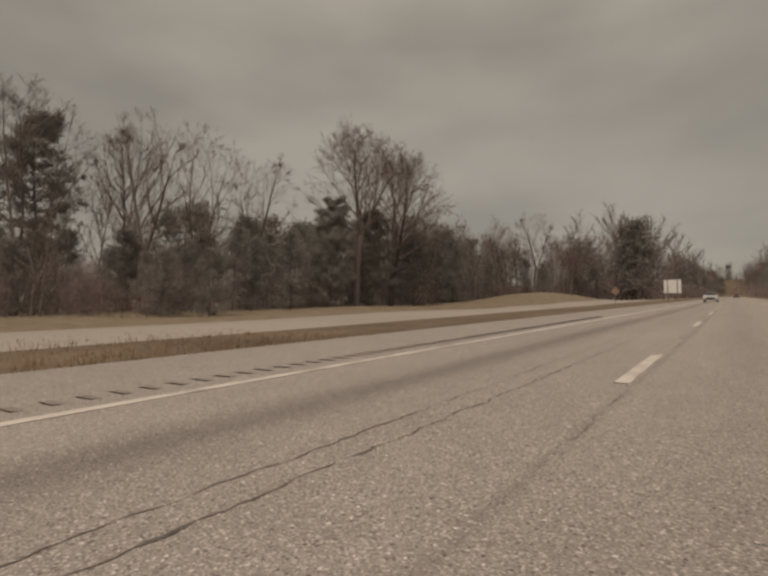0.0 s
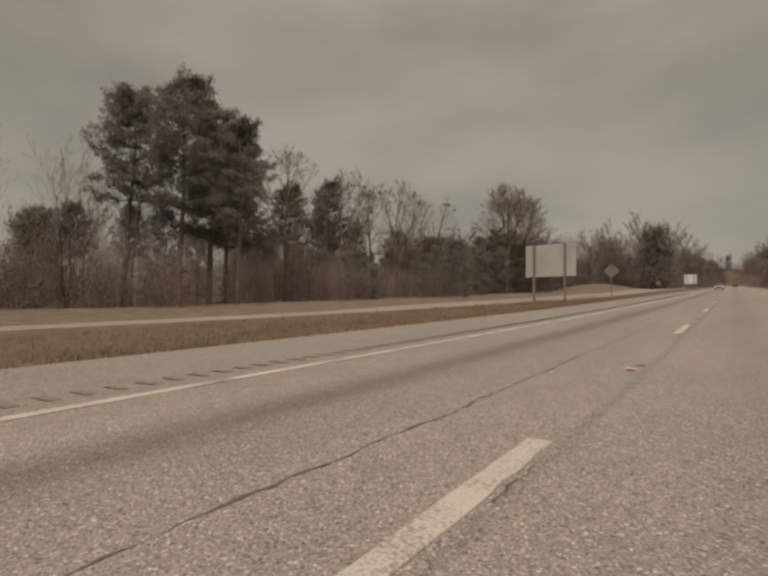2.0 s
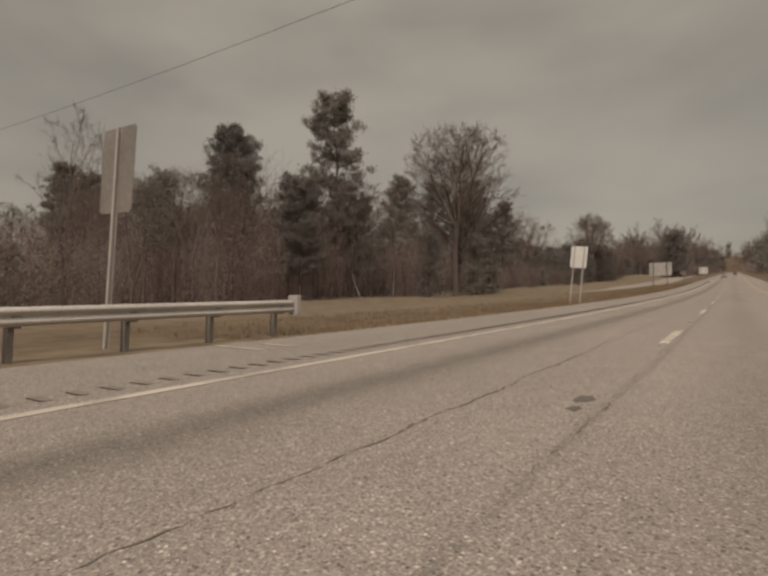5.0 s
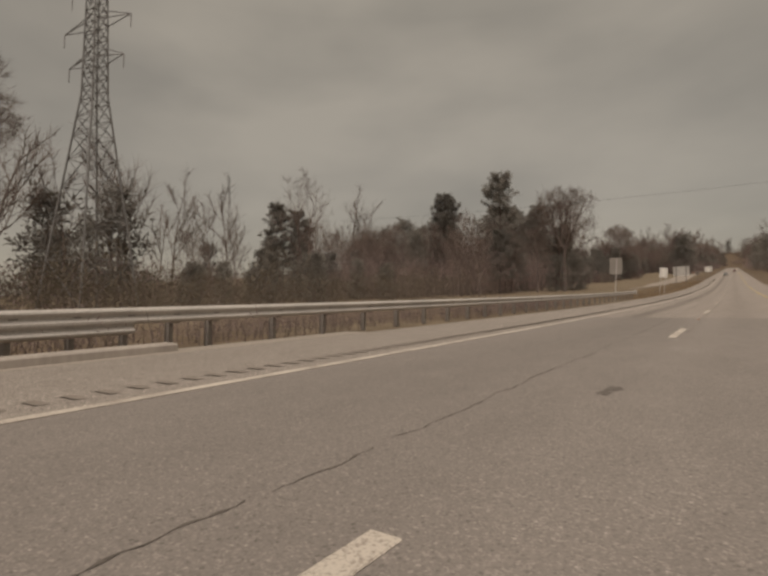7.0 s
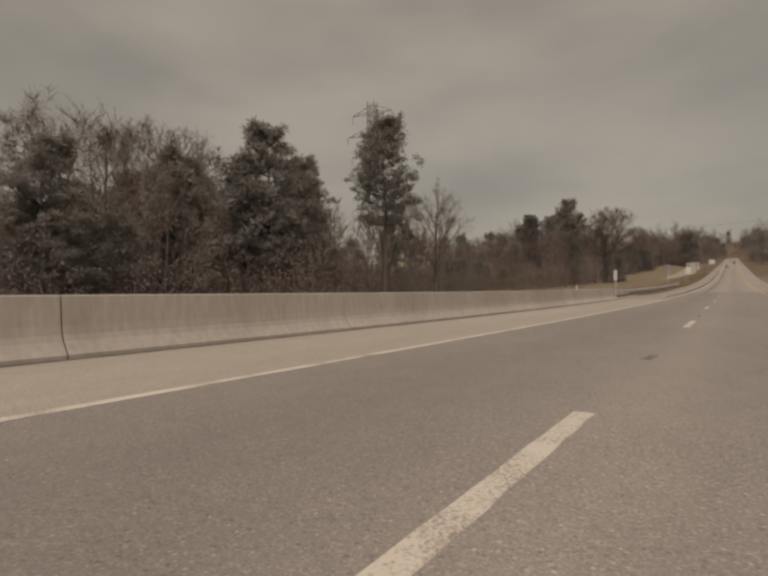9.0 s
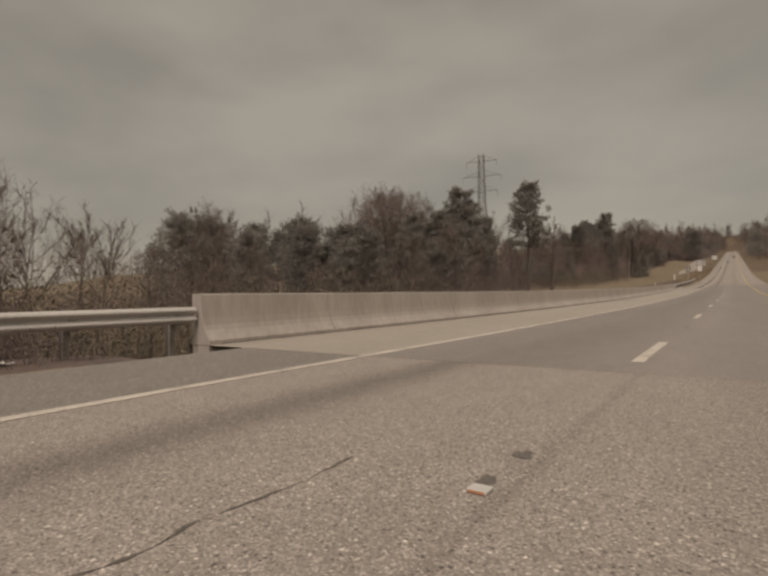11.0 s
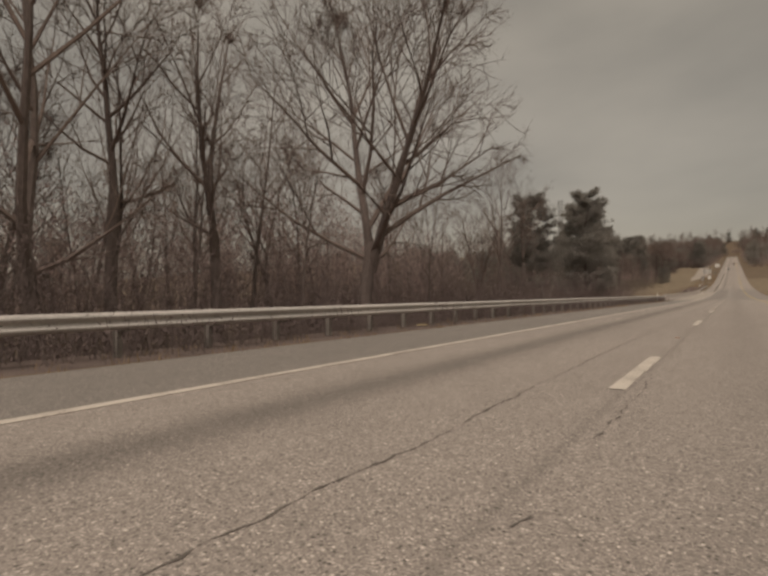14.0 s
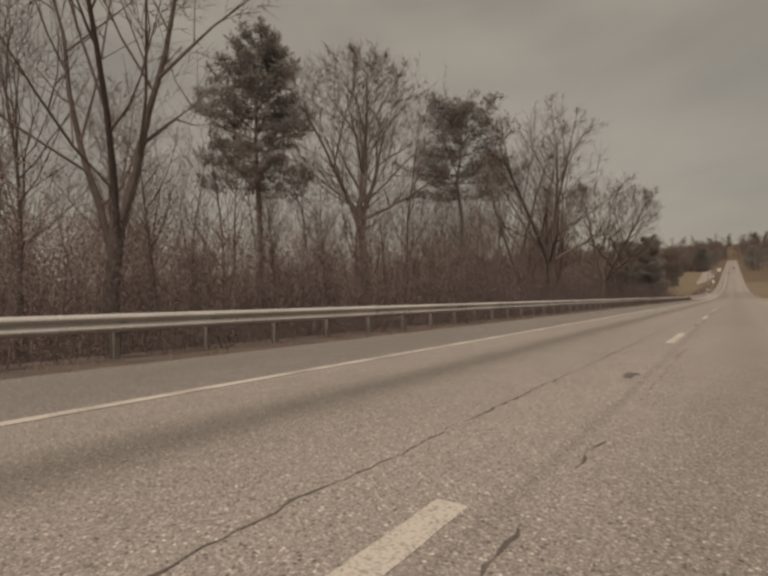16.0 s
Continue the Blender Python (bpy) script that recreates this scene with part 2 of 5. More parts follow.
def translucent(m, share):
    """Thin leaves, needles and twigs pass some light on."""
    n, l = m.node_tree.nodes, m.node_tree.links
    b = n["Principled BSDF"]
    t, add = n.new("ShaderNodeBsdfTranslucent"), n.new("ShaderNodeAddShader")
    sc = n.new("ShaderNodeVectorMath")
    sc.operation = "SCALE"
    sc.inputs["Scale"].default_value = share
    l.new(b.inputs["Base Color"].links[0].from_socket, sc.inputs[0])
    l.new(sc.outputs[0], t.inputs["Color"])
    l.new(b.outputs[0], add.inputs[0])
    l.new(t.outputs[0], add.inputs[1])
    l.new(add.outputs[0], n["Material Output"].inputs["Surface"])


for leafy in (M_NEEDLE, M_BRUSH, M_RUSSET, M_BLADE):
    translucent(leafy, 0.9)


# ---- building helpers
def mesh_from(name, verts, faces, mat):
    me = bpy.data.meshes.new(name)
    me.from_pydata([tuple(v) for v in verts], [], faces)
    me.materials.append(mat)
    me.update()
    return me


def thing(name, label, category, group="", kind="", at=None):
    ob = new(name)
    ob.empty_display_size = 0.3
    if at is not None:
        ob.matrix_basis = at
    return tagged(ob, label, category, group, kind)


def part(name, bm, mat, parent, label=""):
    """Links a bmesh or a mesh as one mesh object under a thing or a part."""
    if isinstance(bm, bmesh.types.BMesh):
        me = bpy.data.meshes.new(name)
        bm.to_mesh(me)
        bm.free()
        me.materials.append(mat)
    else:
        me = bm
    ob = new(name, me)
    ob.parent = parent
    return tagged(ob, label)


def box(bm, x0, x1, y0, y1, z0, z1, bevel=0.0):
    made = bmesh.ops.create_cube(bm, size=1.0, matrix=Matrix.LocRotScale(((x0 + x1) / 2, (y0 + y1) / 2, (z0 + z1) / 2), None, (x1 - x0, y1 - y0, z1 - z0)))
    if bevel:
        edges = list({e for v in made["verts"] for e in v.link_edges})
        bmesh.ops.bevel(bm, geom=edges, offset=bevel, segments=2, affect="EDGES", profile=0.6)
    return bm


def stretch_y(profile, ys, zfun, closed=False, ends=False):
    """A profile of (x, z) drawn along the road; every section lies on the road's own height."""
    verts, faces, n = [], [], len(profile)
    for y in ys:
        z = zfun(y)
        verts += [(x, y, z + h) for x, h in profile]
    m = n if closed else n - 1
    for j in range(len(ys) - 1):
        for i in range(m):
            a, b = j * n + i, j * n + (i + 1) % n
            faces.append((a, b, b + n, a + n))
    if ends and closed:
        faces.append(tuple(range(n))[::-1])
        faces.append(tuple(range((len(ys) - 1) * n, len(ys) * n)))
    return verts, faces


def steps(a, b, d):
    k = max(1, round((b - a) / d))
    return [a + (b - a) * i / k for i in range(k + 1)]


def structure(name, verts, faces, mat, label, category):
    return tagged(new(name, mesh_from(name, verts, faces, mat)), label, category, kind="structure")


# ---- plan along the road (x to the right of travel, y with the travel)
DASH_X, EDGE_X, PAVE_X, LEFT_X = 1.0, 4.62, 8.1, -2.65
BRIDGE_A, BRIDGE_B = 199.6, 297.3
RAIL_A, RAIL_X, RAIL_C = 128.5, 9.3, 8.75
FAR_BACK, FAR_ON = -700.0, 640.0


def smooth(a, b, v):
    u = min(1.0, max(0.0, (v - a) / (b - a)))
    return u * u * (3 - 2 * u)


def ground_z(x, y):
    """The land beside the road: a shallow ditch, a gully under the bridge, an embankment past it, rougher land under the trees."""
    z = road_z(y)
    d = x - PAVE_X if x > 0 else -x - 6.0
    z += 34.0 * smooth(-690, -1100, y)
    if d <= 0:
        z -= 0.06 + 6.0 * smooth(BRIDGE_A - 2, BRIDGE_A + 8, y) * (1 - smooth(BRIDGE_B - 8, BRIDGE_B + 2, y))
        return z
    ditch = -0.05 - 0.10 * math.exp(-((d - 4.0) / 3.0) ** 2)
    bank = -1.6 * smooth(1.8, 8.0, d) * smooth(285, 310, y)
    gully = -6.0 * smooth(BRIDGE_A - 2, BRIDGE_A + 8, y) * (1 - smooth(BRIDGE_B - 8, BRIDGE_B + 2, y))
    rough = 0.5 * smooth(6, 25, d) * noise.noise(Vector((x * 0.05, y * 0.05, 3.0)))
    knoll = 2.4 * math.exp(-((x - 35) / 9) ** 2 - ((y + 112) / 30) ** 2)
    rise = 0.35 * smooth(14, 28, d) * smooth(20, 50, y) * (1 - smooth(118, 150, y))
    return z + ditch + bank + gully + rough + rise + knoll * smooth(3, 10, d)


def build_ground():
    xs = [-2500, -900, -300, -120, -60, -30, -15, -9, -6] + [-4, 0, 4, 7.9] + [8.1 + 0.7 * i for i in range(18)] + [22 + 4 * i for i in range(16)] + [95, 130, 180, 300, 600, 1200, 2500]
    ys = [-3000, -2200, -1700, -1300] + steps(-1000, -160, 20) + steps(-150, 500, 2.5) + [520, 560, 640, 800, 1200, 2500]
    verts = [(x, y, ground_z(x, y)) for y in ys for x in xs]
    n = len(xs)
    faces = [(j * n + i, j * n + i + 1, (j + 1) * n + i + 1, (j + 1) * n + i) for j in range(len(ys) - 1) for i in range(n - 1)]
    g = structure("ground", verts, faces, M_GRASS, "tan dead winter grass verge beside the highway", "ground")
    for f in g.data.polygons:
        f.use_smooth = True


build_ground()
LAND = steps(FAR_BACK, -200, 25) + steps(-195, BRIDGE_A, 3)
PAST = steps(BRIDGE_B, FAR_ON, 6)
DECK = steps(BRIDGE_A, BRIDGE_B, 4)


def strip(x0, x1, ys, lift, drop):
    return stretch_y([(x0, lift - drop), (x0, lift), (x1, lift), (x1, lift - drop)], ys, road_z)


NEAR_DECK = steps(172.0, BRIDGE_A, 3)
structure("road", *strip(-6.0, EDGE_X + 0.1, NEAR_DECK, 0.0, 0.2), M_DECK, "newer dark smooth asphalt before the bridge", "road")
for ys in (LAND, PAST):
    lane = [y for y in LAND if y < 171] + [172.0] if ys is LAND else ys
    structure("road", *strip(-6.0, EDGE_X + 0.1, lane, 0.0, 0.2), M_ROAD, "worn pale grey asphalt highway lanes", "road")
    structure("road_shoulder", *strip(EDGE_X + 0.104, PAVE_X if ys is LAND else 7.4, ys, -0.004, 0.2), M_SHOULDER if ys is LAND else M_SHOULDER_B, "paved grey asphalt highway shoulder", "shoulder")
structure("bridge_deck", *strip(-6.0, EDGE_X + 0.1, DECK, 0.002, 0.8), M_DECK, "darker smooth asphalt bridge deck", "bridge")
structure("bridge_shoulder", *strip(EDGE_X + 0.104, 9.0, DECK, 0.0, 0.8), M_DECK_EDGE, "pale tan concrete bridge shoulder", "shoulder")


def shoulder_strip(x0, y0, x1, y1, half=0.07):
    """A short worn stripe of paint laid slantwise over the shoulder."""
    along = Vector((x1 - x0, y1 - y0, 0)).normalized() * half
    over = Vector((-along.y, along.x, 0))
    n = 6
    verts = []
    for i in range(n + 1):
        x, y = x0 + (x1 - x0) * i / n, y0 + (y1 - y0) * i / n
        for w in (-1, 1):
            verts.append((x + w * over.x, y + w * over.y, road_z(y) + 0.004))
    return verts, [(2 * i, 2 * i + 2, 2 * i + 3, 2 * i + 1) for i in range(n)]


for ends in ((8.0, 131.81, 6.55, 131.94), (7.6, 131.1, 6.46, 131.27)):
    structure("shoulder_mark", *shoulder_strip(*ends), M_PAINT, "short worn pale stripe across the shoulder", "road marking")
structure("edge_line", *strip(EDGE_X - 0.08, EDGE_X + 0.08, LAND + DECK[1:-1] + PAST, 0.007, 0.004), M_PAINT, "worn white solid edge line on asphalt", "road marking")
structure("median_line", *strip(LEFT_X - 0.06, LEFT_X + 0.06, LAND + DECK[1:-1] + PAST, 0.007, 0.004), M_YELLOW, "worn yellow solid line on asphalt", "road marking")


def build_leaf_litter_shade():
    """Fallen leaves and dirt from the shoulder's edge to the wood past the bridge, with a ragged inner edge. The dark
    tone also paints in the shade under the rail.
    """
    verts, faces, ys = [], [], steps(BRIDGE_B + 0.4, 500, 1.0)
    for y in ys:
        inner = 7.62 + 0.22 * noise.noise(Vector((y * 0.31, 4, 0))) + 0.10 * noise.noise(Vector((y * 1.7, 9, 0)))
        for i, x in enumerate((inner, 8.2, 9.0, 10.2, 11.6, 13.2, 15.4, 18.0, 21.0)):
            z = max(ground_z(x, y), ground_z(max(8.2, x), y)) + 0.03 + 0.02 * noise.noise(Vector((x * 1.3, y * 1.3, 1)))
            verts.append((x, y, z - (0.06 if i in (0, 8) else 0.0)))
    for j in range(len(ys) - 1):
        for i in range(8):
            k = j * 9 + i
            faces.append((k, k + 1, k + 10, k + 9))
    structure("leaf_litter", verts, faces, M_LEAVES_SHADE, "fallen leaves and dirt with painted-in shade under the guardrail", "ground")


build_leaf_litter_shade()


def ramp_edges(y):
    """Inner and outer edge of the pale slip road that leaves the verge towards the trees."""
    inner = 13.6 + 0.028 * max(0.0, -y - 15) + 0.11 * max(0.0, y)
    width = 7.5 * (1 - smooth(0, 58, y)) + 0.3
    return inner, inner + width


def build_ramp():
    verts, faces, ys = [], [], steps(-420, 60, 4)
    for y in ys:
        a, b = ramp_edges(y)
        for i in range(6):
            x = a + (b - a) * i / 5
            verts.append((x, y, ground_z(x, y) + 0.09 - (0.1 if i in (0, 5) else 0.0)))
    for j in range(len(ys) - 1):
        for i in range(5):
            k = j * 6 + i
            faces.append((k, k + 1, k + 7, k + 6))
    structure("slip_road", verts, faces, M_RAMP, "pale worn slip road beyond the grass verge", "road")


M_RAMP = material("pale_slip_road", (0.235, 0.203, 0.170), (0.325, 0.281, 0.238), 0.95, 0.12, 6.0, 0.4, 0.02)
build_ramp()


# ---- lane dashes, seams, rumble strip, markers
def dash_ends():
    ends = [6.3 + 12.19 * i for i in range(-9, 13)]
    ends += [167.5, 181.3, 194.6, 207.1, 220.7, 233.8, 247.4, 260.4]
    ends += [271.9, 284.1, 296.3, 308.5, 320.4, 332.3, 345.2, 356.7, 369.1, 381.1, 393.8, 406.3, 418.2, 430.4, 442.6]
    return ends


def build_dashes():
    group = "dashed lane line"
    bm_mesh = {}
    for k in range(3):
        rng = random.Random(k)
        rows, verts, faces = 13, [], []
        for i in range(rows):
            y = -3.05 * i / (rows - 1)
            w = 0.076
            verts += [(-w + rng.uniform(-0.008, 0.006), y, 0.0), (-w + 0.008, y, 0.006), (w - 0.008, y, 0.006), (w + rng.uniform(-0.006, 0.008), y, 0.0)]
        for i in range(rows - 1):
            for j in range(3):
                a = i * 4 + j
                faces.append((a, a + 4, a + 5, a + 1))
        bm_mesh[k] = mesh_from("lane_dash", verts, faces, M_PAINT)
    for i, y in enumerate(dash_ends()):
        ob = tagged(new("lane_dash", bm_mesh[i % 3]), "worn white painted lane dash on the asphalt", "road marking", group)
        ob.matrix_basis = pose(DASH_X + 0.12 * smooth(160, 200, y) - 0.17 * smooth(210, 245, y) + 0.1 * smooth(255, 275, y) - 0.10 * smooth(346, 357, y) * (1 - smooth(407, 436, y)), y, road_z(y) + 0.003, math.degrees(math.atan(road_slope(y - 1.5))))


build_dashes()


def build_seams():
    """Narrow cracked joints that run along the lane."""
    for name, x0, width, y0, y1, label in (("pavement_crack", 1.82, 0.013, -140, BRIDGE_A - 4, "narrow dark crack along the asphalt lane"),
                                           ("pavement_crack", 1.78, 0.011, BRIDGE_B + 4, 470, "narrow dark crack along the asphalt lane"),
                                           ("pavement_crack", 0.87, 0.008, -140, BRIDGE_A - 20, "worn open joint between the two lanes"),
                                           ("pavement_crack", 0.86, 0.009, BRIDGE_B + 4, 470, "worn open joint between the two lanes"),
                                           ("pavement_crack", 2.12, 0.009, -60, 20, "thin second crack along the asphalt lane")):
        rng = random.Random(int(x0 * 100 + y0))
        verts, faces, ys, x = [], [], steps(y0, y1, 0.07), 0.0
        for y in ys:
            x = 0.72 * x + rng.uniform(-0.021, 0.021)
            w = width * rng.choice((0.1, 0.3, 0.6, 1.0, 1.5)) * (0.75 + 0.6 * noise.noise(Vector((y * 0.5, x0 * 7, 3))))
            wave = (0.05 if x0 > 1 else 0.015) * noise.noise(Vector((y * 0.12, x0, 0))) - (0.16 * smooth(350, 395, y) if name == "pavement_crack" else 0.0)
            verts += [(x0 + x + wave - w, y, road_z(y) + 0.0035), (x0 + x + wave + w, y, road_z(y) + 0.0035)]
        for j in range(len(ys) - 1):
            if noise.noise(Vector((ys[j] * 0.9, x0 * 3, 8))) + 0.5 * noise.noise(Vector((ys[j] * 4.0, x0, 2))) > (-0.62 if x0 > 1 else -0.02):
                faces.append((2 * j, 2 * j + 1, 2 * j + 3, 2 * j + 2))
        structure(name, verts, faces, M_TAR, label, "crack")


build_seams()


def build_rumble():
    """Milled grooves in the shoulder, each a shallow dark scoop."""
    verts, faces = [], []
    for i in range(6):
        y = (i / 5 - 0.5) * 0.12
        sag = 0.004 - 0.008 * math.sin(math.pi * i / 5)
        verts += [(-0.16, y, max(sag, -0.001) + 0.002), (0.16, y, max(sag, -0.001) + 0.002)]
    for j in range(5):
        faces.append((2 * j, 2 * j + 1, 2 * j + 3, 2 * j + 2))
    me = mesh_from("rumble_groove", verts, faces, M_GROOVE)
    strip_ob = thing("rumble_strip", "milled rumble strip grooves in the asphalt shoulder", "rumble strip", kind="structure")
    ys = [-26.0 + 0.325 * i for i in range(690)]
    ys = [y for y in ys if y < BRIDGE_A - 6]
    near = [y for y in ys if 3 < y < 99]
    for y in near:
        ob = part("groove", me, M_GROOVE, strip_ob)
        ob.matrix_basis = pose(5.25, y, road_z(y) + 0.001, math.degrees(math.atan(road_slope(y))))
    vs, fs = [], []
    for y in ys:
        if y in near:
            continue
        k = len(vs)
        vs += [(x + 5.25, y + dy, road_z(y) + 0.001 + z) for x, dy, z in verts]
        fs += [tuple(k + q for q in f) for f in faces]
    rest = part("grooves", mesh_from("grooves", vs, fs, M_GROOVE), M_GROOVE, strip_ob)
    tagged(rest, kind="stuff")


M_GROOVE = material("milled_groove", (0.17, 0.147, 0.125), (0.25, 0.215, 0.185), 0.95, 3.0, 30.0, 0.3, 0.01)
build_rumble()


def build_patches():
    """Dark worn pockets in the lane beside the dashes, with raised reflectors in some gaps."""
    rng = random.Random(5)
    meshes = []
    for k in range(4):
        n, verts = 30, [(0, 0, 0.004)]
        for i in range(n):
            a = math.tau * i / n
            r = 0.5 * (0.72 + 0.5 * noise.noise(Vector((math.cos(a) * 1.3, math.sin(a) * 1.3, k * 7.0))) + 0.22 * noise.noise(Vector((math.cos(a) * 5, math.sin(a) * 5, k * 3.0))))
            verts.append((r * math.cos(a), r * math.sin(a), 0.002))
        meshes.append(mesh_from("worn_patch", verts, [(0, i + 1, (i + 1) % n + 1) for i in range(n)], M_PATCH))
    reflector_bm = bmesh.new()
    box(reflector_bm, -0.05, 0.05, -0.045, 0.045, 0.0, 0.018, 0.007)
    reflector_me = bpy.data.meshes.new("body")
    reflector_bm.to_mesh(reflector_me)
    reflector_bm.free()
    reflector_me.materials.append(M_ALU)
    face_bm = bmesh.new()
    box(face_bm, -0.04, 0.04, 0.041, 0.048, 0.004, 0.016)
    face_me = bpy.data.meshes.new("lens")
    face_bm.to_mesh(face_me)
    face_bm.free()
    face_me.materials.append(M_AMBER)
    for i, y in enumerate(dash_ends()):
        if not -40 < y < 460:
            continue
        mid = y + (5.75 if y < 170 else 7.0 if y < 265 else 5.0)
        z = road_z(mid)
        tilt = math.degrees(math.atan(road_slope(mid)))
        count = 7 if 300 < y < 310 else 2
        for c in range(count):
            s = rng.uniform(0.12, 0.2) * (1.25 if i % 2 else 0.9)
            ob = tagged(new("worn_patch", meshes[(i + c) % 4]), "dark worn oily patch in the asphalt lane", "road patch", "patches between the dashes")
            py = mid - 0.12 - (0.42 if count > 2 else 0.32) * c + rng.uniform(-0.08, 0.08)
            ob.matrix_basis = pose(0.98 + rng.uniform(-0.07, 0.09), py, road_z(py) + 0.001 + 0.0006 * c, tilt, 0, 0) @ Matrix.Diagonal((s, s * 1.5, 1, 1))
        if i % 2 == 0:
            mk = thing("road_reflector", "small raised white reflector with an amber face", "road reflector", "reflectors along the lane line", at=pose(0.98, mid + 0.1, z + 0.002, tilt))
            part("body", reflector_me, M_ALU, mk)
            part("lens", face_me, M_AMBER, mk, "amber reflector face")


M_AMBER = material("amber_reflector", (0.36, 0.17, 0.09), (0.5, 0.26, 0.14), 0.3, 5.0, 20.0, 0.0)
build_patches()


# ---- guardrails
BEAM = [(0.0, 0.31), (0.035, 0.295), (0.075, 0.26), (0.08, 0.235), (0.04, 0.195), (0.0, 0.165), (0.0, 0.145), (0.04, 0.115), (0.08, 0.075), (0.075, 0.05), (0.035, 0.015), (0.0, 0.0)]
THRIE = [(0.0, 0.50), (0.035, 0.488), (0.075, 0.455), (0.08, 0.43), (0.04, 0.39), (0.0, 0.36), (0.0, 0.34), (0.04, 0.31), (0.08, 0.27), (0.075, 0.23), (0.04, 0.195), (0.0, 0.165),
         (0.0, 0.145), (0.04, 0.115), (0.08, 0.075), (0.075, 0.05), (0.035, 0.015), (0.0, 0.0)]


def beam_mesh(x, y0, y1, low, shape):
    prof = [(x - d, low + h) for d, h in shape] + [(x - d + 0.006, low + h) for d, h in reversed(shape)]
    v, f = stretch_y(prof, steps(y0, y1, 2.0), road_z, True, True)
    return mesh_from("beam", v, f, M_STEEL)


def rail_post_meshes():
    post, block = bmesh.new(), bmesh.new()
    for x0, x1, w in ((-0.075, -0.068, 0.05), (-0.068, 0.068, 0.004), (0.068, 0.075, 0.05)):
        box(post, x0, x1, -w, w, -1.0, 0.72)
    box(block, -0.1, 0.1, -0.075, 0.075, 0.36, 0.70, 0.006)
    out = []
    for nm, bm, mat in (("post", post, M_RAILPOST), ("block", block, M_POST)):
        me = bpy.data.meshes.new(nm)
        bm.to_mesh(me)
        bm.free()
        me.materials.append(mat)
        out.append(me)
    return out


POST_ME, BLOCK_ME = rail_post_meshes()


def guardrail(x, y0, y1, top, label, thrie_from=None, gap=1.905, post=M_RAILPOST):
    rail = thing("guardrail", label, "guardrail")
    cuts = steps(y0, y1, 3.81)
    for a, b in zip(cuts, cuts[1:]):
        wide = thrie_from is not None and a >= thrie_from
        shape = THRIE if wide else BEAM
        part("beam", beam_mesh(x, a, b + 0.02, top - shape[0][1], shape), M_STEEL, rail, "corrugated galvanised steel beam")
    y = y0 + 0.35
    while y < y1:
        p = part("post", POST_ME, post, rail)
        p.matrix_basis = pose(x + 0.28, y, road_z(y) + top - 0.70)
        b = part("block", BLOCK_ME, M_POST, rail)
        b.matrix_basis = pose(x + 0.10, y, road_z(y) + top - 0.70)
        y += gap / 2 if thrie_from is not None and y > thrie_from else gap
    return rail


rail_one = guardrail(RAIL_X, RAIL_A, BRIDGE_A - 0.6, 0.80, "galvanised steel guardrail with dark posts leading to the bridge", 186.0)
end_bm = bmesh.new()
box(end_bm, RAIL_X - 0.16, RAIL_X + 0.16, RAIL_A - 0.18, RAIL_A - 0.02, road_z(RAIL_A) + 0.42, road_z(RAIL_A) + 0.92, 0.02)
part("end_plate", end_bm, M_STEEL, rail_one, "square steel impact head")
guardrail(RAIL_C, BRIDGE_B + 0.05, 520.0, 0.74, "weathered steel guardrail along the embankment past the bridge", post=M_TIMBER)


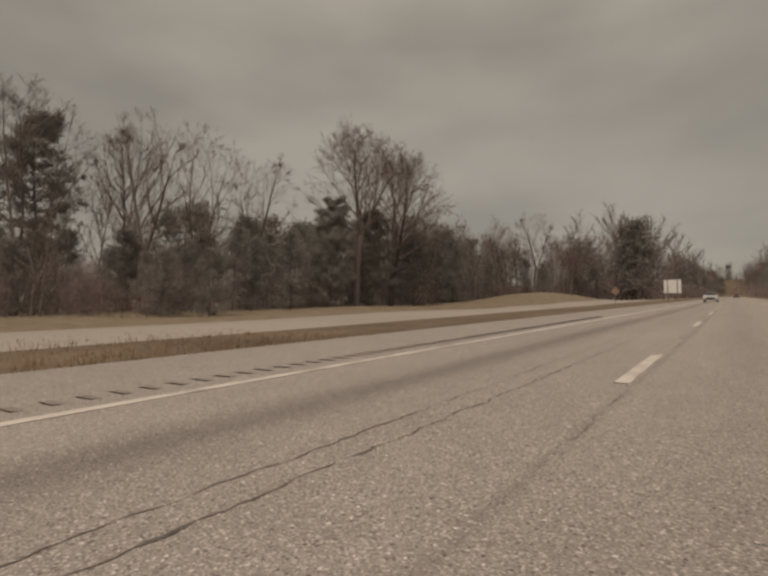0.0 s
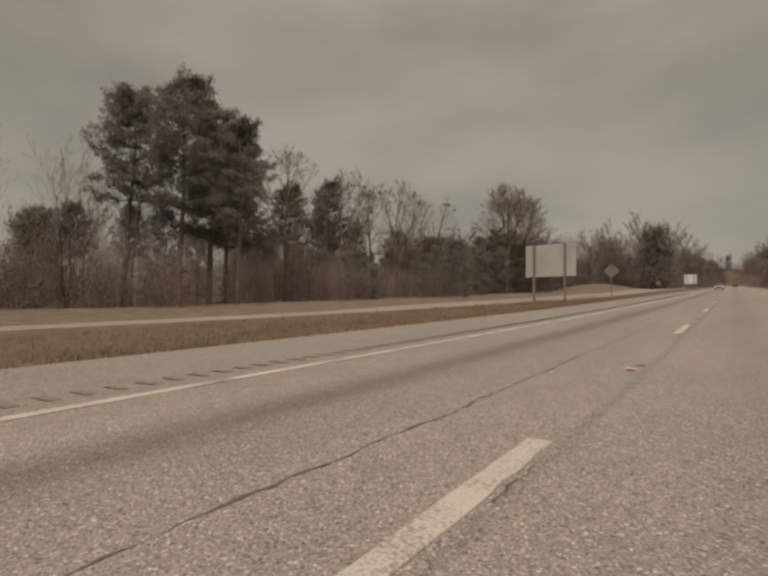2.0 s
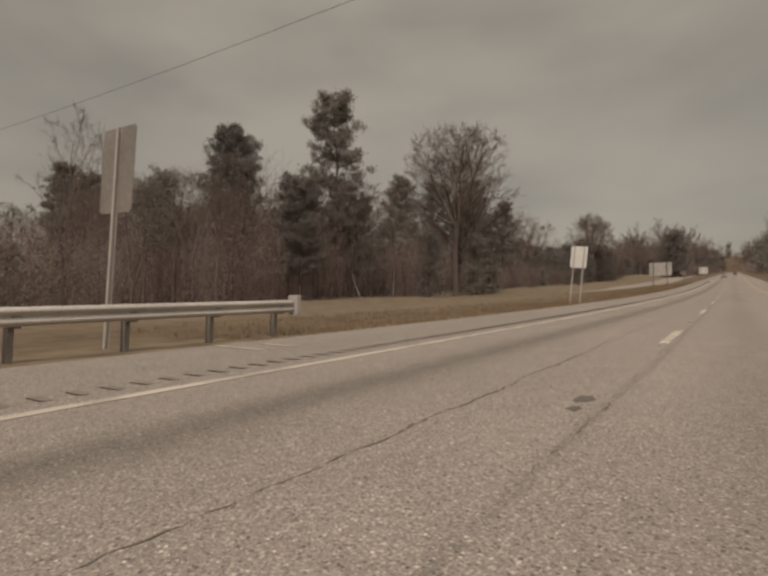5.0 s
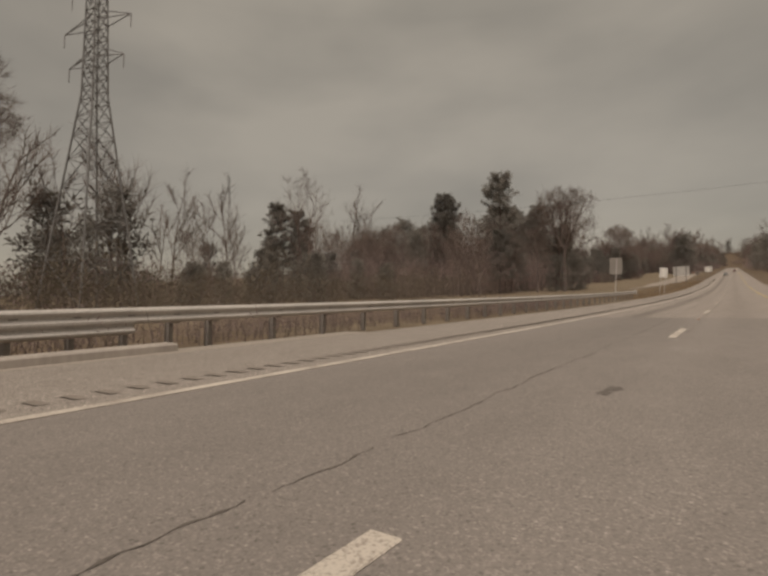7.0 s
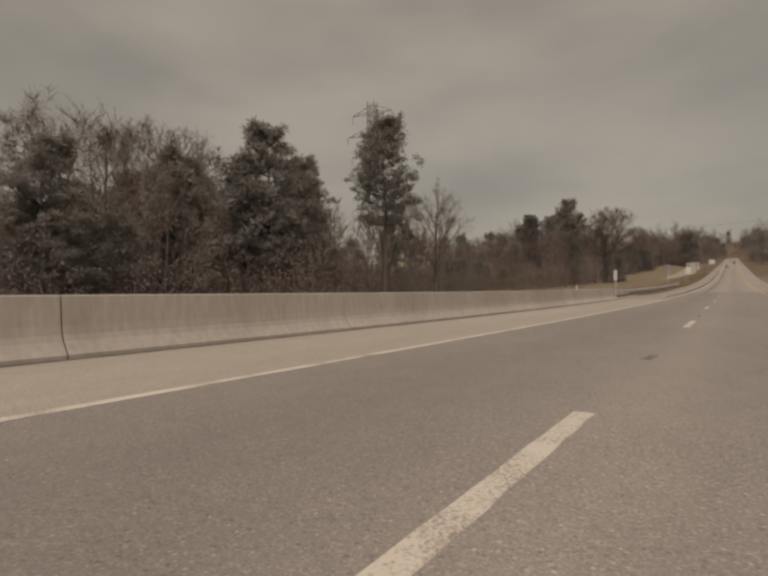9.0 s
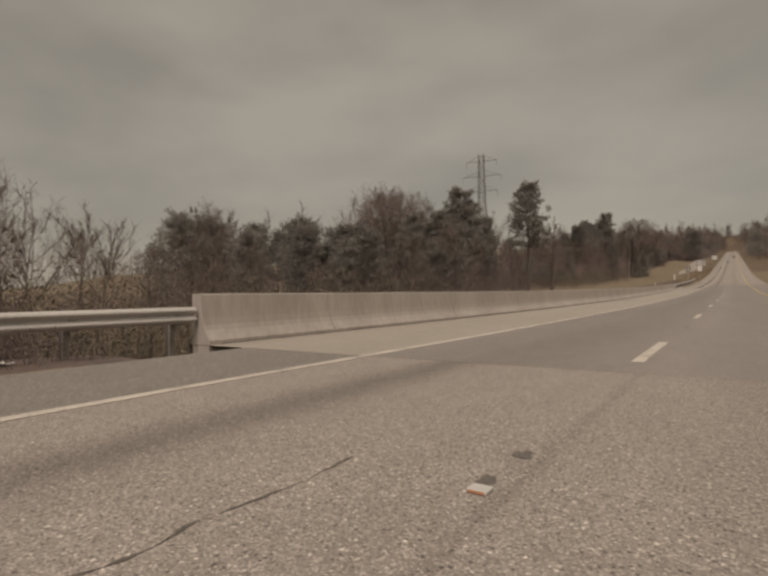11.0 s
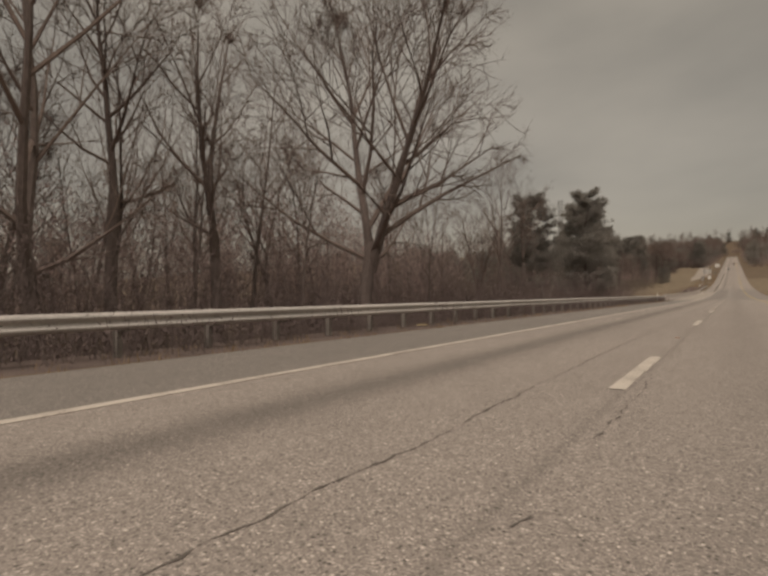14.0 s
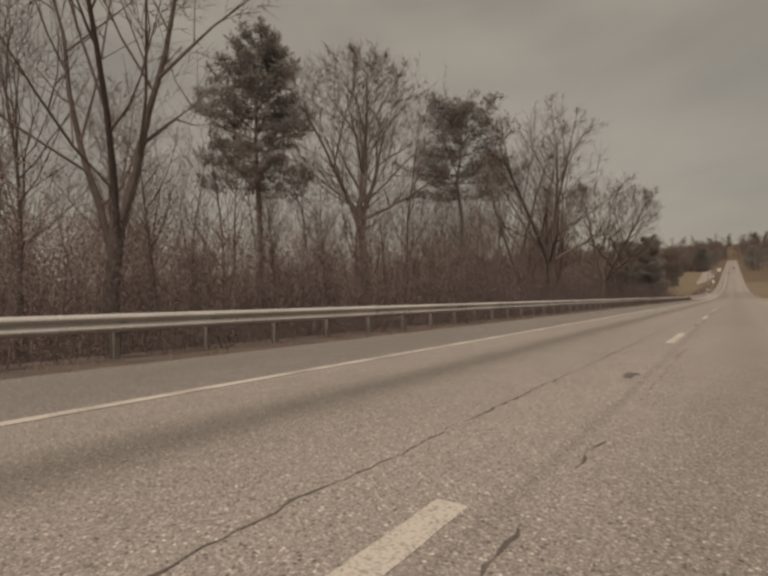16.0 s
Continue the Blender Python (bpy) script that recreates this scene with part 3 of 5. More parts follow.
def build_bridge():
    """Concrete parapet of cast lengths with open joints, and the kerb under the first rail."""
    par = thing("bridge_parapet", "weathered pale concrete bridge parapet with dark streaks", "barrier")
    prof = [(8.38, -0.2), (8.38, 0.08), (8.46, 0.18), (8.53, 0.28), (8.57, 0.38), (8.595, 0.52), (8.64, 0.98), (8.66, 1.0), (8.88, 1.0), (8.90, 0.98), (8.90, -0.2)]
    cuts = [BRIDGE_A] + [216.7 - 6.98 * k for k in (2, 1)] + [216.7 + 6.98 * k for k in range(12)] + [BRIDGE_B]
    cuts = [c for c in cuts if BRIDGE_A <= c <= BRIDGE_B]
    for a, b in zip(cuts, cuts[1:]):
        v, f = stretch_y(prof, steps(a + 0.012, b - 0.012, 1.8), road_z, True, True)
        part("panel", mesh_from("panel", v, f, M_CONCRETE), M_CONCRETE, par)
    v, f = stretch_y([(8.68, -0.2), (8.68, 0.95), (8.87, 0.95), (8.87, -0.2)], steps(BRIDGE_A + 0.02, BRIDGE_B - 0.02, 4), road_z, True, True)
    part("core", mesh_from("core", v, f, M_TAR), M_TAR, par, "dark recessed joint filler")
    kerb = [(8.45, -0.2), (8.45, 0.11), (8.48, 0.14), (8.85, 0.14), (8.85, -0.2)]
    v, f = stretch_y(kerb, steps(187.5, BRIDGE_A - 0.02, 1.5), road_z, True, True)
    tagged(new("concrete_kerb", mesh_from("concrete_kerb", v, f, M_CONCRETE)), "pale low concrete kerb under the guardrail", "kerb")
    # grit washed against the foot of the parapet
    rng = random.Random(77)
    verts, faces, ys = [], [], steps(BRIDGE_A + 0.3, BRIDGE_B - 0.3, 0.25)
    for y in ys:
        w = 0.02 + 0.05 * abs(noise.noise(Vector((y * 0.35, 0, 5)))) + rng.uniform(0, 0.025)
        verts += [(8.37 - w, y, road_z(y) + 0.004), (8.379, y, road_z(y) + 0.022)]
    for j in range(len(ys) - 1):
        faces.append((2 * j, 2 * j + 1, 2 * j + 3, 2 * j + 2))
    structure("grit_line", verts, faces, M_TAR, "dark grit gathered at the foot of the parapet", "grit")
    plate_bm = bmesh.new()
    box(plate_bm, 8.612, 8.632, BRIDGE_A + 0.3, BRIDGE_A + 0.75, road_z(BRIDGE_A) + 0.78, road_z(BRIDGE_A) + 0.90, 0.004)
    part("end_plate", plate_bm, M_POST, par, "small dark plate bolted to the parapet end")
    plate_bm = bmesh.new()
    box(plate_bm, 8.606, 8.611, BRIDGE_A + 0.36, BRIDGE_A + 0.69, road_z(BRIDGE_A) + 0.82, road_z(BRIDGE_A) + 0.86)
    part("plate_stripe", plate_bm, M_STEEL, par, "pale stripe on the dark plate")
    apron = [(PAVE_X + 0.004, -0.2), (PAVE_X + 0.004, -0.002), (8.9, -0.01), (8.9, -0.2)]
    v, f = stretch_y(apron, steps(182.0, BRIDGE_A - 0.02, 1.5), road_z, True, True)
    structure("bridge_apron", v, f, M_DECK_EDGE, "pale concrete apron before the bridge", "pavement")


build_bridge()


# ---- signs, seen from behind
M_DULL = material("dull_weathered_sheet", (0.19, 0.172, 0.150), (0.29, 0.262, 0.230), 0.8, 1.5, 10.0, 0.1, 0.003)


def sign_thing(name, x0, x1, y, z0, z1, label, posts, mat, plank=0.0, post_w=0.06, depth=0.05, lean=0.0):
    """A panel on posts; wide panels are made of ribbed planks bolted to stringers."""
    s = thing(name, label, "road sign")
    zr = road_z(y)
    if plank:
        n = round((z1 - z0) / plank)
        for i in range(n):
            a = z0 + (z1 - z0) * i / n
            h = (z1 - z0) / n
            bm = bmesh.new()
            box(bm, x0, x1, y - depth, y - depth + 0.006, zr + a + 0.004, zr + a + h - 0.004)
            box(bm, x0, x1, y - depth + 0.006, y - depth + 0.055, zr + a + 0.004, zr + a + 0.014)
            box(bm, x0, x1, y - depth + 0.006, y - depth + 0.055, zr + a + h - 0.014, zr + a + h - 0.004)
            part("plank", bm, mat, s)
    else:
        bm = bmesh.new()
        box(bm, x0, x1, y - depth, y - depth + 0.012, zr + z0, zr + z1)
        bmesh.ops.bevel(bm, geom=[e for e in bm.edges if abs(e.verts[0].co.y - e.verts[1].co.y) > 0.008], offset=min(0.05, (x1 - x0) * 0.1), segments=3, affect="EDGES")
        part("panel", bm, mat, s)
    for px in posts:
        bm = bmesh.new()
        foot = ground_z(px, y) - 0.4
        front = y - depth + (0.058 if plank else 0.0125)
        box(bm, px - post_w, px + post_w, front, front + 0.012, foot, zr + z1 + (0.02 if plank else -0.05))
        box(bm, px - 0.006, px + 0.006, front + 0.012, front + post_w * 2, foot, zr + z1 - 0.02)
        box(bm, px - post_w, px + post_w, front + post_w * 2, front + post_w * 2 + 0.012, foot, zr + z1 + (0.02 if plank else -0.05))
        part("post", bm, M_POST if plank else M_STEEL, s)
    pivot = Matrix.Translation(((x0 + x1) / 2, y, zr + z1))
    s.matrix_basis = pivot @ pose(0, 0, 0, 0, lean, 0) @ pivot.inverted()
    return s


sign_thing("guide_sign", 11.1, 15.5, 9.8, 2.15, 5.0, "large ribbed aluminium highway sign back on two dark steel posts", (12.0, 14.7), M_ALU, 0.219, 0.085)
sign_thing("guide_sign", 9.0, 12.2, -123.0, 1.7, 4.5, "distant pale highway sign back on two posts", (9.7, 11.5), M_WHITE, 0.305, 0.07)
sign_thing("regulatory_sign", 8.65, 9.8, 99.1, 2.48, 4.05, "pale blank road sign back on two slim posts", (8.87, 9.55), M_WHITE, 0, 0.035, lean=-5.5)
sign_thing("regulatory_sign", 9.95, 11.2, 132.4, 2.7, 4.5, "grey road sign back on a single post behind the guardrail", (10.5,), M_DULL, 0, 0.04, lean=-3.0)
sign_thing("object_marker", 8.47, 8.72, 199.45, 1.68, 2.6, "slim pale marker plate at the parapet end", (8.57,), M_WHITE, 0, 0.03)


M_FADED = material("faded_orange_sheet", (0.20, 0.13, 0.095), (0.28, 0.18, 0.13), 0.7, 3.0, 12.0, 0.0)


def warning_sign(x, y, size, z, mat, label):
    s = thing("warning_sign", label, "road sign")
    zr = road_z(y)
    bm = bmesh.new()
    box(bm, -size / 2, size / 2, -0.006, 0.006, -size / 2, size / 2)
    bmesh.ops.transform(bm, matrix=pose(x, y, zr + z, 0, 45, 0), verts=bm.verts)
    part("panel", bm, mat, s)
    bm = bmesh.new()
    box(bm, x - 0.04, x + 0.04, y + 0.008, y + 0.05, ground_z(x, y) - 0.4, zr + z + size * 0.6)
    part("post", bm, M_POST, s)


warning_sign(9.3, 4.3, 0.95, 2.6, M_POST, "dull brown diamond sign back on one post")
warning_sign(15.2, -86.0, 0.95, 1.9, M_FADED, "small faded orange diamond sign far down the verge")


def delineator(x, y, lift=0.0):
    d = thing("delineator_post", "slim white roadside marker post behind the rail", "marker post", at=pose(x, y, road_z(y) + lift))
    bm = bmesh.new()
    box(bm, -0.04, 0.04, -0.012, 0.012, -0.5 - 3 * lift, 1.16, 0.008)
    part("post", bm, M_WHITE, d)
    bm = bmesh.new()
    box(bm, -0.03, 0.03, 0.0125, 0.017, 0.98, 1.08)
    part("reflector", bm, M_STEEL, d)


delineator(9.05, 303.5)
delineator(11.5, 201.0, 0.25)


# ---- trees
def tube(verts, faces, pts, radii, sides):
    k = len(verts)
    n = len(pts)
    for i in range(n):
        d = pts[min(i + 1, n - 1)] - pts[max(i - 1, 0)]
        d.normalize()
        u = d.orthogonal().normalized()
        w = d.cross(u)
        for s in range(sides):
            a = math.tau * s / sides
            verts.append(pts[i] + (u * math.cos(a) + w * math.sin(a)) * radii[i])
    for i in range(n - 1):
        for s in range(sides):
            a, b = k + i * sides + s, k + i * sides + (s + 1) % sides
            faces.append((a, b, b + sides, a + sides))


def grow(rng, out, start, way, length, radius, level, top, counts, thin):
    """One limb with its offspring; limbs go into out[0] (trunk) or out[1] (crown)."""
    n = (7, 5, 4, 2, 2)[level]
    pts, radii, p, d = [start.copy()], [radius], start.copy(), way.normalized()
    for i in range(n):
        bend = (0.10, 0.22, 0.26, 0.3, 0.35)[level]
        d = (d + Vector((rng.uniform(-1, 1), rng.uniform(-1, 1), rng.uniform(-0.6, 1.0))) * bend).normalized()
        if level in (1, 2):
            d = (d + Vector((0, 0, 0.10))).normalized()
        p = p + d * (length / n)
        pts.append(p.copy())
        radii.append(max(thin, radius * (1 - 0.82 * (i + 1) / n)))
    vs, fs = out[0] if level == 0 else out[1]
    if level == top:
        side = d.orthogonal().normalized()
        side.rotate(Matrix.Rotation(rng.uniform(0, math.tau), 3, d))
        k = len(vs)
        vs.extend([pts[0] - side * thin, pts[0] + side * thin, pts[-1]])
        fs.append((k, k + 1, k + 2))
    else:
        tube(vs, fs, pts, radii, (7, 5, 4, 3, 3)[level])
    if level >= top:
        return
    c = counts[level]
    lo = (0.38, 0.25, 0.2, 0.12)[level]
    for i in range(c):
        u = lo + (1.0 - lo) * (i + rng.random()) / c
        j = min(n - 1, int(u * n))
        q = pts[j].lerp(pts[j + 1], u * n - j)
        axis = (pts[j + 1] - pts[j]).normalized()
        side = axis.orthogonal().normalized()
        side.rotate(Matrix.Rotation(rng.uniform(0, math.tau), 3, axis))
        spread = rng.uniform(0.45, 1.1) if level else rng.uniform(0.55, 1.15) * (1.15 - 0.45 * u)
        nd = axis * math.cos(spread) + side * math.sin(spread)
        nl = length * rng.uniform(0.36, 0.6) * (1.15 - 0.45 * u)
        if level == 0:
            nl = length * rng.uniform(0.36, 0.56) * (1.2 - 0.55 * u)
        nr = max(thin, radii[j] * rng.uniform(0.45, 0.68))
        grow(rng, out, q, nd, nl, nr, level + 1, top, counts, thin)


def bare_tree(seed, height, counts=(9, 6, 5, 4), top=4, girth=0.018, fork=False, thin=0.011, lean=0.0):
    rng = random.Random(seed)
    out = ([], []), ([], [])
    if fork:
        stem = height * rng.uniform(0.16, 0.26)
        r = height * girth
        base = [Vector((0, 0, -0.5)), Vector((0.05, 0, stem * 0.5)), Vector((0.0, 0.1, stem))]
        tube(out[0][0], out[0][1], base, [r * 1.35, r * 1.1, r], 8)
        k = rng.choice((2, 2, 3))
        for i in range(k):
            a = math.tau * (i + rng.uniform(-0.2, 0.2)) / k
            tip = rng.uniform(0.28, 0.5)
            grow(rng, out, base[-1], Vector((math.cos(a) * tip, math.sin(a) * tip, 1)), (height - stem) * rng.uniform(0.8, 1.0), r * 0.7, 0, top, counts, thin)
    else:
        grow(rng, out, Vector((0, 0, -0.5)), Vector((lean, rng.uniform(-0.05, 0.05), 1)), height * 0.86, height * girth, 0, top, counts, thin)
    return out


def fan_tree(seed, height, bole, reach, stems, tilt, girth=0.019, counts=(10, 6, 5), twigs=6, low=0, fine=True):
    """A broad leafless tree: a short stout bole, steep main stems, limbs that end on a domed crown, and a haze of twigs."""
    rng = random.Random(seed)
    trunk, crown = ([], []), ([], [])
    half = (height - bole * 0.8) * 0.52
    middle = height - half
    unit = height / 20

    def room(p, d):
        lump = 0.93 + 0.14 * math.sin(3 * math.atan2(d.y, d.x) + seed) * math.cos(2.3 * d.z + seed)
        q = Vector((p.x / reach, p.y / reach, (p.z - middle) / half)) / lump
        e = Vector((d.x / reach, d.y / reach, d.z / half)) / lump
        a, b, c = e.dot(e), q.dot(e), q.dot(q) - 1
        return max(0.4, (-b + math.sqrt(b * b - a * c)) / a) if c < 0 else 0.4 + 0.2 * rng.random()

    def limb(p, d, length, r, level):
        n = (6, 4, 3, 1)[level]
        pts, radii = [p.copy()], [r]
        for i in range(n):
            bend = (0.10, 0.16, 0.20, 0.22)[level]
            d = (d + Vector((rng.uniform(-1, 1), rng.uniform(-1, 1), rng.uniform(-1, 1))) * bend + Vector((0, 0, (0.05, 0.07, 0.04, 0.0)[level]))).normalized()
            p = p + d * (length / n)
            pts.append(p.copy())
            radii.append(max(0.010 * unit, r * (1 - 0.85 * (i + 1) / n)))
        to = trunk if level == 0 else crown
        if level < 3 or fine:
            tube(to[0], to[1], pts, radii, (7, 5, 3, 3)[level])
        else:
            side = d.orthogonal().normalized() * 0.018 * unit
            k = len(crown[0])
            crown[0].extend([pts[0] - side, pts[0] + side, pts[-1]])
            crown[1].append((k, k + 1, k + 2))
        if level == 3:
            for _ in range(twigs):
                o = pts[0].lerp(pts[-1], rng.uniform(0.1, 1.05))
                w = (d * 0.8 + Vector((rng.gauss(0, 0.55), rng.gauss(0, 0.55), rng.gauss(0.1, 0.5)))).normalized()
                side = w.orthogonal().normalized()
                side.rotate(Matrix.Rotation(rng.uniform(0, math.tau), 3, w))
                side *= rng.uniform(0.006, 0.0105) * unit
                k = len(crown[0])
                crown[0].extend([o - side, o + side, o + w * unit * rng.uniform(0.35, 1.0)])
                crown[1].append((k, k + 1, k + 2))
            return
        c = counts[level]
        lo = (0.12, 0.22, 0.15)[level]
        turn = rng.uniform(0, math.tau)
        for i in range(c):
            u = lo + (1.0 - lo) * (i + rng.random()) / c
            j = min(n - 1, int(u * n))
            q = pts[j].lerp(pts[j + 1], u * n - j)
            axis = (pts[j + 1] - pts[j]).normalized()
            turn += 2.4 + rng.uniform(-0.5, 0.5)
            side = axis.orthogonal().normalized()
            side.rotate(Matrix.Rotation(turn, 3, axis))
            away = (1.0 - 0.5 * u) * rng.uniform(0.7, 1.15) if level == 0 else rng.uniform(0.4, 0.85)
            nd = axis * math.cos(away) + side * math.sin(away)
            nl = min(room(q, nd) * rng.uniform(0.8, 1.02), length * (rng.uniform(0.6, 0.85) if level == 0 else rng.uniform(0.45, 0.7)) * (1.15 - 0.45 * u))
            limb(q, nd, nl, max(0.013 * unit, radii[j] * rng.uniform(0.42, 0.62)), level + 1)

    r = height * girth
    base = [Vector((0, 0, -0.6)), Vector((0.0, 0.0, 0.5)), Vector((rng.uniform(-0.15, 0.15), rng.uniform(-0.15, 0.15), bole * 0.55)), Vector((rng.uniform(-0.3, 0.3), rng.uniform(-0.3, 0.3), bole))]
    tube(trunk[0], trunk[1], base + [base[-1] + Vector((0, 0, r * 0.8)), base[-1] + Vector((0, 0, r * 1.5))], [r * 1.5, r * 1.15, r, r * 0.97, r * 0.7, r * 0.25], 9)
    a0 = rng.uniform(0, math.tau)
    for i in range(stems):
        a = a0 + math.tau * (i + rng.uniform(-0.15, 0.15)) / stems
        t = tilt * rng.uniform(0.6, 1.2) if stems > 1 else 0.05
        d = Vector((math.cos(a) * t, math.sin(a) * t, 1)).normalized()
        limb(base[-1] - Vector((0, 0, r * 1.6 + (bole * rng.uniform(0.0, 0.3) if i else 0.0))), d, room(base[-1], d) * rng.uniform(0.9, 1.0), r * (0.86, 0.76, 0.62, 0.54)[stems - 1] * rng.uniform(0.8, 1.08), 0)
    for i in range(low):
        a = a0 + 1.0 + 2.2 * i
        d = Vector((math.cos(a), math.sin(a), rng.uniform(0.35, 0.7))).normalized()
        limb(base[2].lerp(base[3], rng.uniform(0.7, 1.0)), d, room(base[-1], d) * 0.95, r * 0.4, 1)
    return trunk, crown


def needle_clump(rng, verts, faces, c, size, blades, fat=1.0, slim=1.0, tight=1.0):
    for _ in range(blades):
        q = Vector((rng.gauss(0, 1), rng.gauss(0, 1), rng.gauss(0, 0.75))) * 0.21 * tight
        d = (q * 1.6 + Vector((rng.gauss(0, 0.6), rng.gauss(0, 0.6), rng.gauss(0.3, 0.6)))).normalized()
        s = d.orthogonal().normalized()
        s.rotate(Matrix.Rotation(rng.uniform(0, math.tau), 3, d))
        o = c + q * size
        ln, w = size * rng.uniform(0.16, 0.36) * fat, size * rng.uniform(0.028, 0.06) * fat * slim
        k = len(verts)
        verts += [o - s * w, o + s * w, o + d * ln]
        faces.append((k, k + 1, k + 2))


def pine_tree(seed, height, bare=0.4, width=0.2, whorls=13, blades=16, clump=0.8, cone=0.6, limbs=5, fat=1.0, slim=1.0, side=1, tight=1.0):
    """A pine: a straight stem, upturned limbs in loose whorls with side twigs, round tufts of needles at their ends."""
    rng = random.Random(seed)
    trunk, crown, wood = ([], []), ([], []), ([], [])
    pts = [Vector((0.10 * rng.uniform(-1, 1) * i, 0.10 * rng.uniform(-1, 1) * i, -0.5 + (height + 0.1) * i / 6)) for i in range(7)]
    tube(trunk[0], trunk[1], pts, [height * 0.0145 * (1 - 0.9 * i / 6) for i in range(7)], 7)
    turn = rng.uniform(0, math.tau)
    for w in range(whorls):
        u = (w + rng.uniform(0, 0.6)) / whorls
        z = height * (bare + (1 - bare) * u * 0.97)
        env = math.sin(math.pi * min(1.0, 0.26 + 0.72 * u)) ** cone * (1.05 - 0.35 * u)
        n = limbs + rng.choice((-1, 0, 0, 1))
        for i in range(n):
            turn += 2.4 + rng.uniform(-0.5, 0.5)
            ln = height * width * env * rng.uniform(0.62, 1.14) + 0.35
            t = z / height * 6
            j = min(5, int(t))
            o = pts[j].lerp(pts[j + 1], min(1.0, t - j))
            d = Vector((math.cos(turn), math.sin(turn), rng.uniform(-0.15, 0.25) + 0.45 * u))
            across = Vector((-math.sin(turn), math.cos(turn), 0.15))
            tip = o + d * ln + Vector((0, 0, 0.12 * ln))
            mid = o.lerp(tip, 0.55) + Vector((0, 0, -0.07 * ln))
            tube(wood[0], wood[1], [o, mid, tip], [0.0026 * height, 0.0016 * height, 0.008], 3)
            for f in (0.42, 0.62, 0.82, 1.0):
                if rng.random() > 0.90:
                    continue
                q = o.lerp(mid, f / 0.55) if f < 0.55 else mid.lerp(tip, (f - 0.55) / 0.45)
                needle_clump(rng, crown[0], crown[1], q + Vector((0, 0, clump * rng.uniform(0.05, 0.4))), clump * rng.uniform(0.75, 1.15), blades, fat, slim, tight)
                for k in range(side):
                    e = q + across * ln * rng.choice((-1, 1)) * rng.uniform(0.14, 0.34) + d * ln * rng.uniform(0.0, 0.12) + Vector((0, 0, clump * rng.uniform(-0.1, 0.45)))
                    tube(wood[0], wood[1], [q, e], [0.014, 0.006], 3)
                    needle_clump(rng, crown[0], crown[1], e, clump * rng.uniform(0.6, 1.0), blades, fat, slim, tight)
    for _ in range(6):
        needle_clump(rng, crown[0], crown[1], pts[-1] + Vector((rng.uniform(-0.4, 0.4), rng.uniform(-0.4, 0.4), rng.uniform(-1.4, 0.1))), clump * 0.75, blades, fat, slim, tight)
    k = len(trunk[0])
    trunk[0].extend(wood[0])
    trunk[1].extend(tuple(q + k for q in f) for f in wood[1])
    return trunk, crown


def shrub(seed, height, spread, leaves, size, slim=0.75):
    """A winter thicket: crowded upright stems and a haze of small twigs and withered leaves."""
    rng = random.Random(seed)
    stems, leaf = ([], []), ([], [])
    for _ in range(14):
        a, r = rng.uniform(0, math.tau), spread * math.sqrt(rng.random())
        p = Vector((r * math.cos(a), r * math.sin(a), -0.3))
        h = height * rng.uniform(0.55, 1.1)
        q = p + Vector((rng.uniform(-0.12, 0.12) * h, rng.uniform(-0.12, 0.12) * h, h * 0.55))
        e = q + Vector((rng.uniform(-0.2, 0.2) * h, rng.uniform(-0.2, 0.2) * h, h * 0.5))
        tube(stems[0], stems[1], [p, q, e], [0.016, 0.012, 0.005], 3)
    for _ in range(leaves):
        a, r = rng.uniform(0, math.tau), spread * 1.12 * math.sqrt(rng.random())
        dome = 1.0 - 0.45 * (r / (spread * 1.12)) ** 2
        z = height * dome * (1.02 * rng.random() ** 0.8 + rng.choice((0, 0, 0, 0.08)))
        c = Vector((r * math.cos(a), r * math.sin(a), z))
        d = Vector((rng.gauss(0, 0.7), rng.gauss(0, 0.7), rng.gauss(0.75, 0.8))).normalized()
        s = d.orthogonal().normalized()
        s.rotate(Matrix.Rotation(rng.uniform(0, math.tau), 3, d))
        ln, w = size * rng.uniform(0.35, 1.0), size * rng.uniform(0.08, 0.20) * slim
        k = len(leaf[0])
        leaf[0].extend([c - s * w, c + s * w, c + d * ln])
        leaf[1].append((k, k + 1, k + 2))
    return stems, leaf


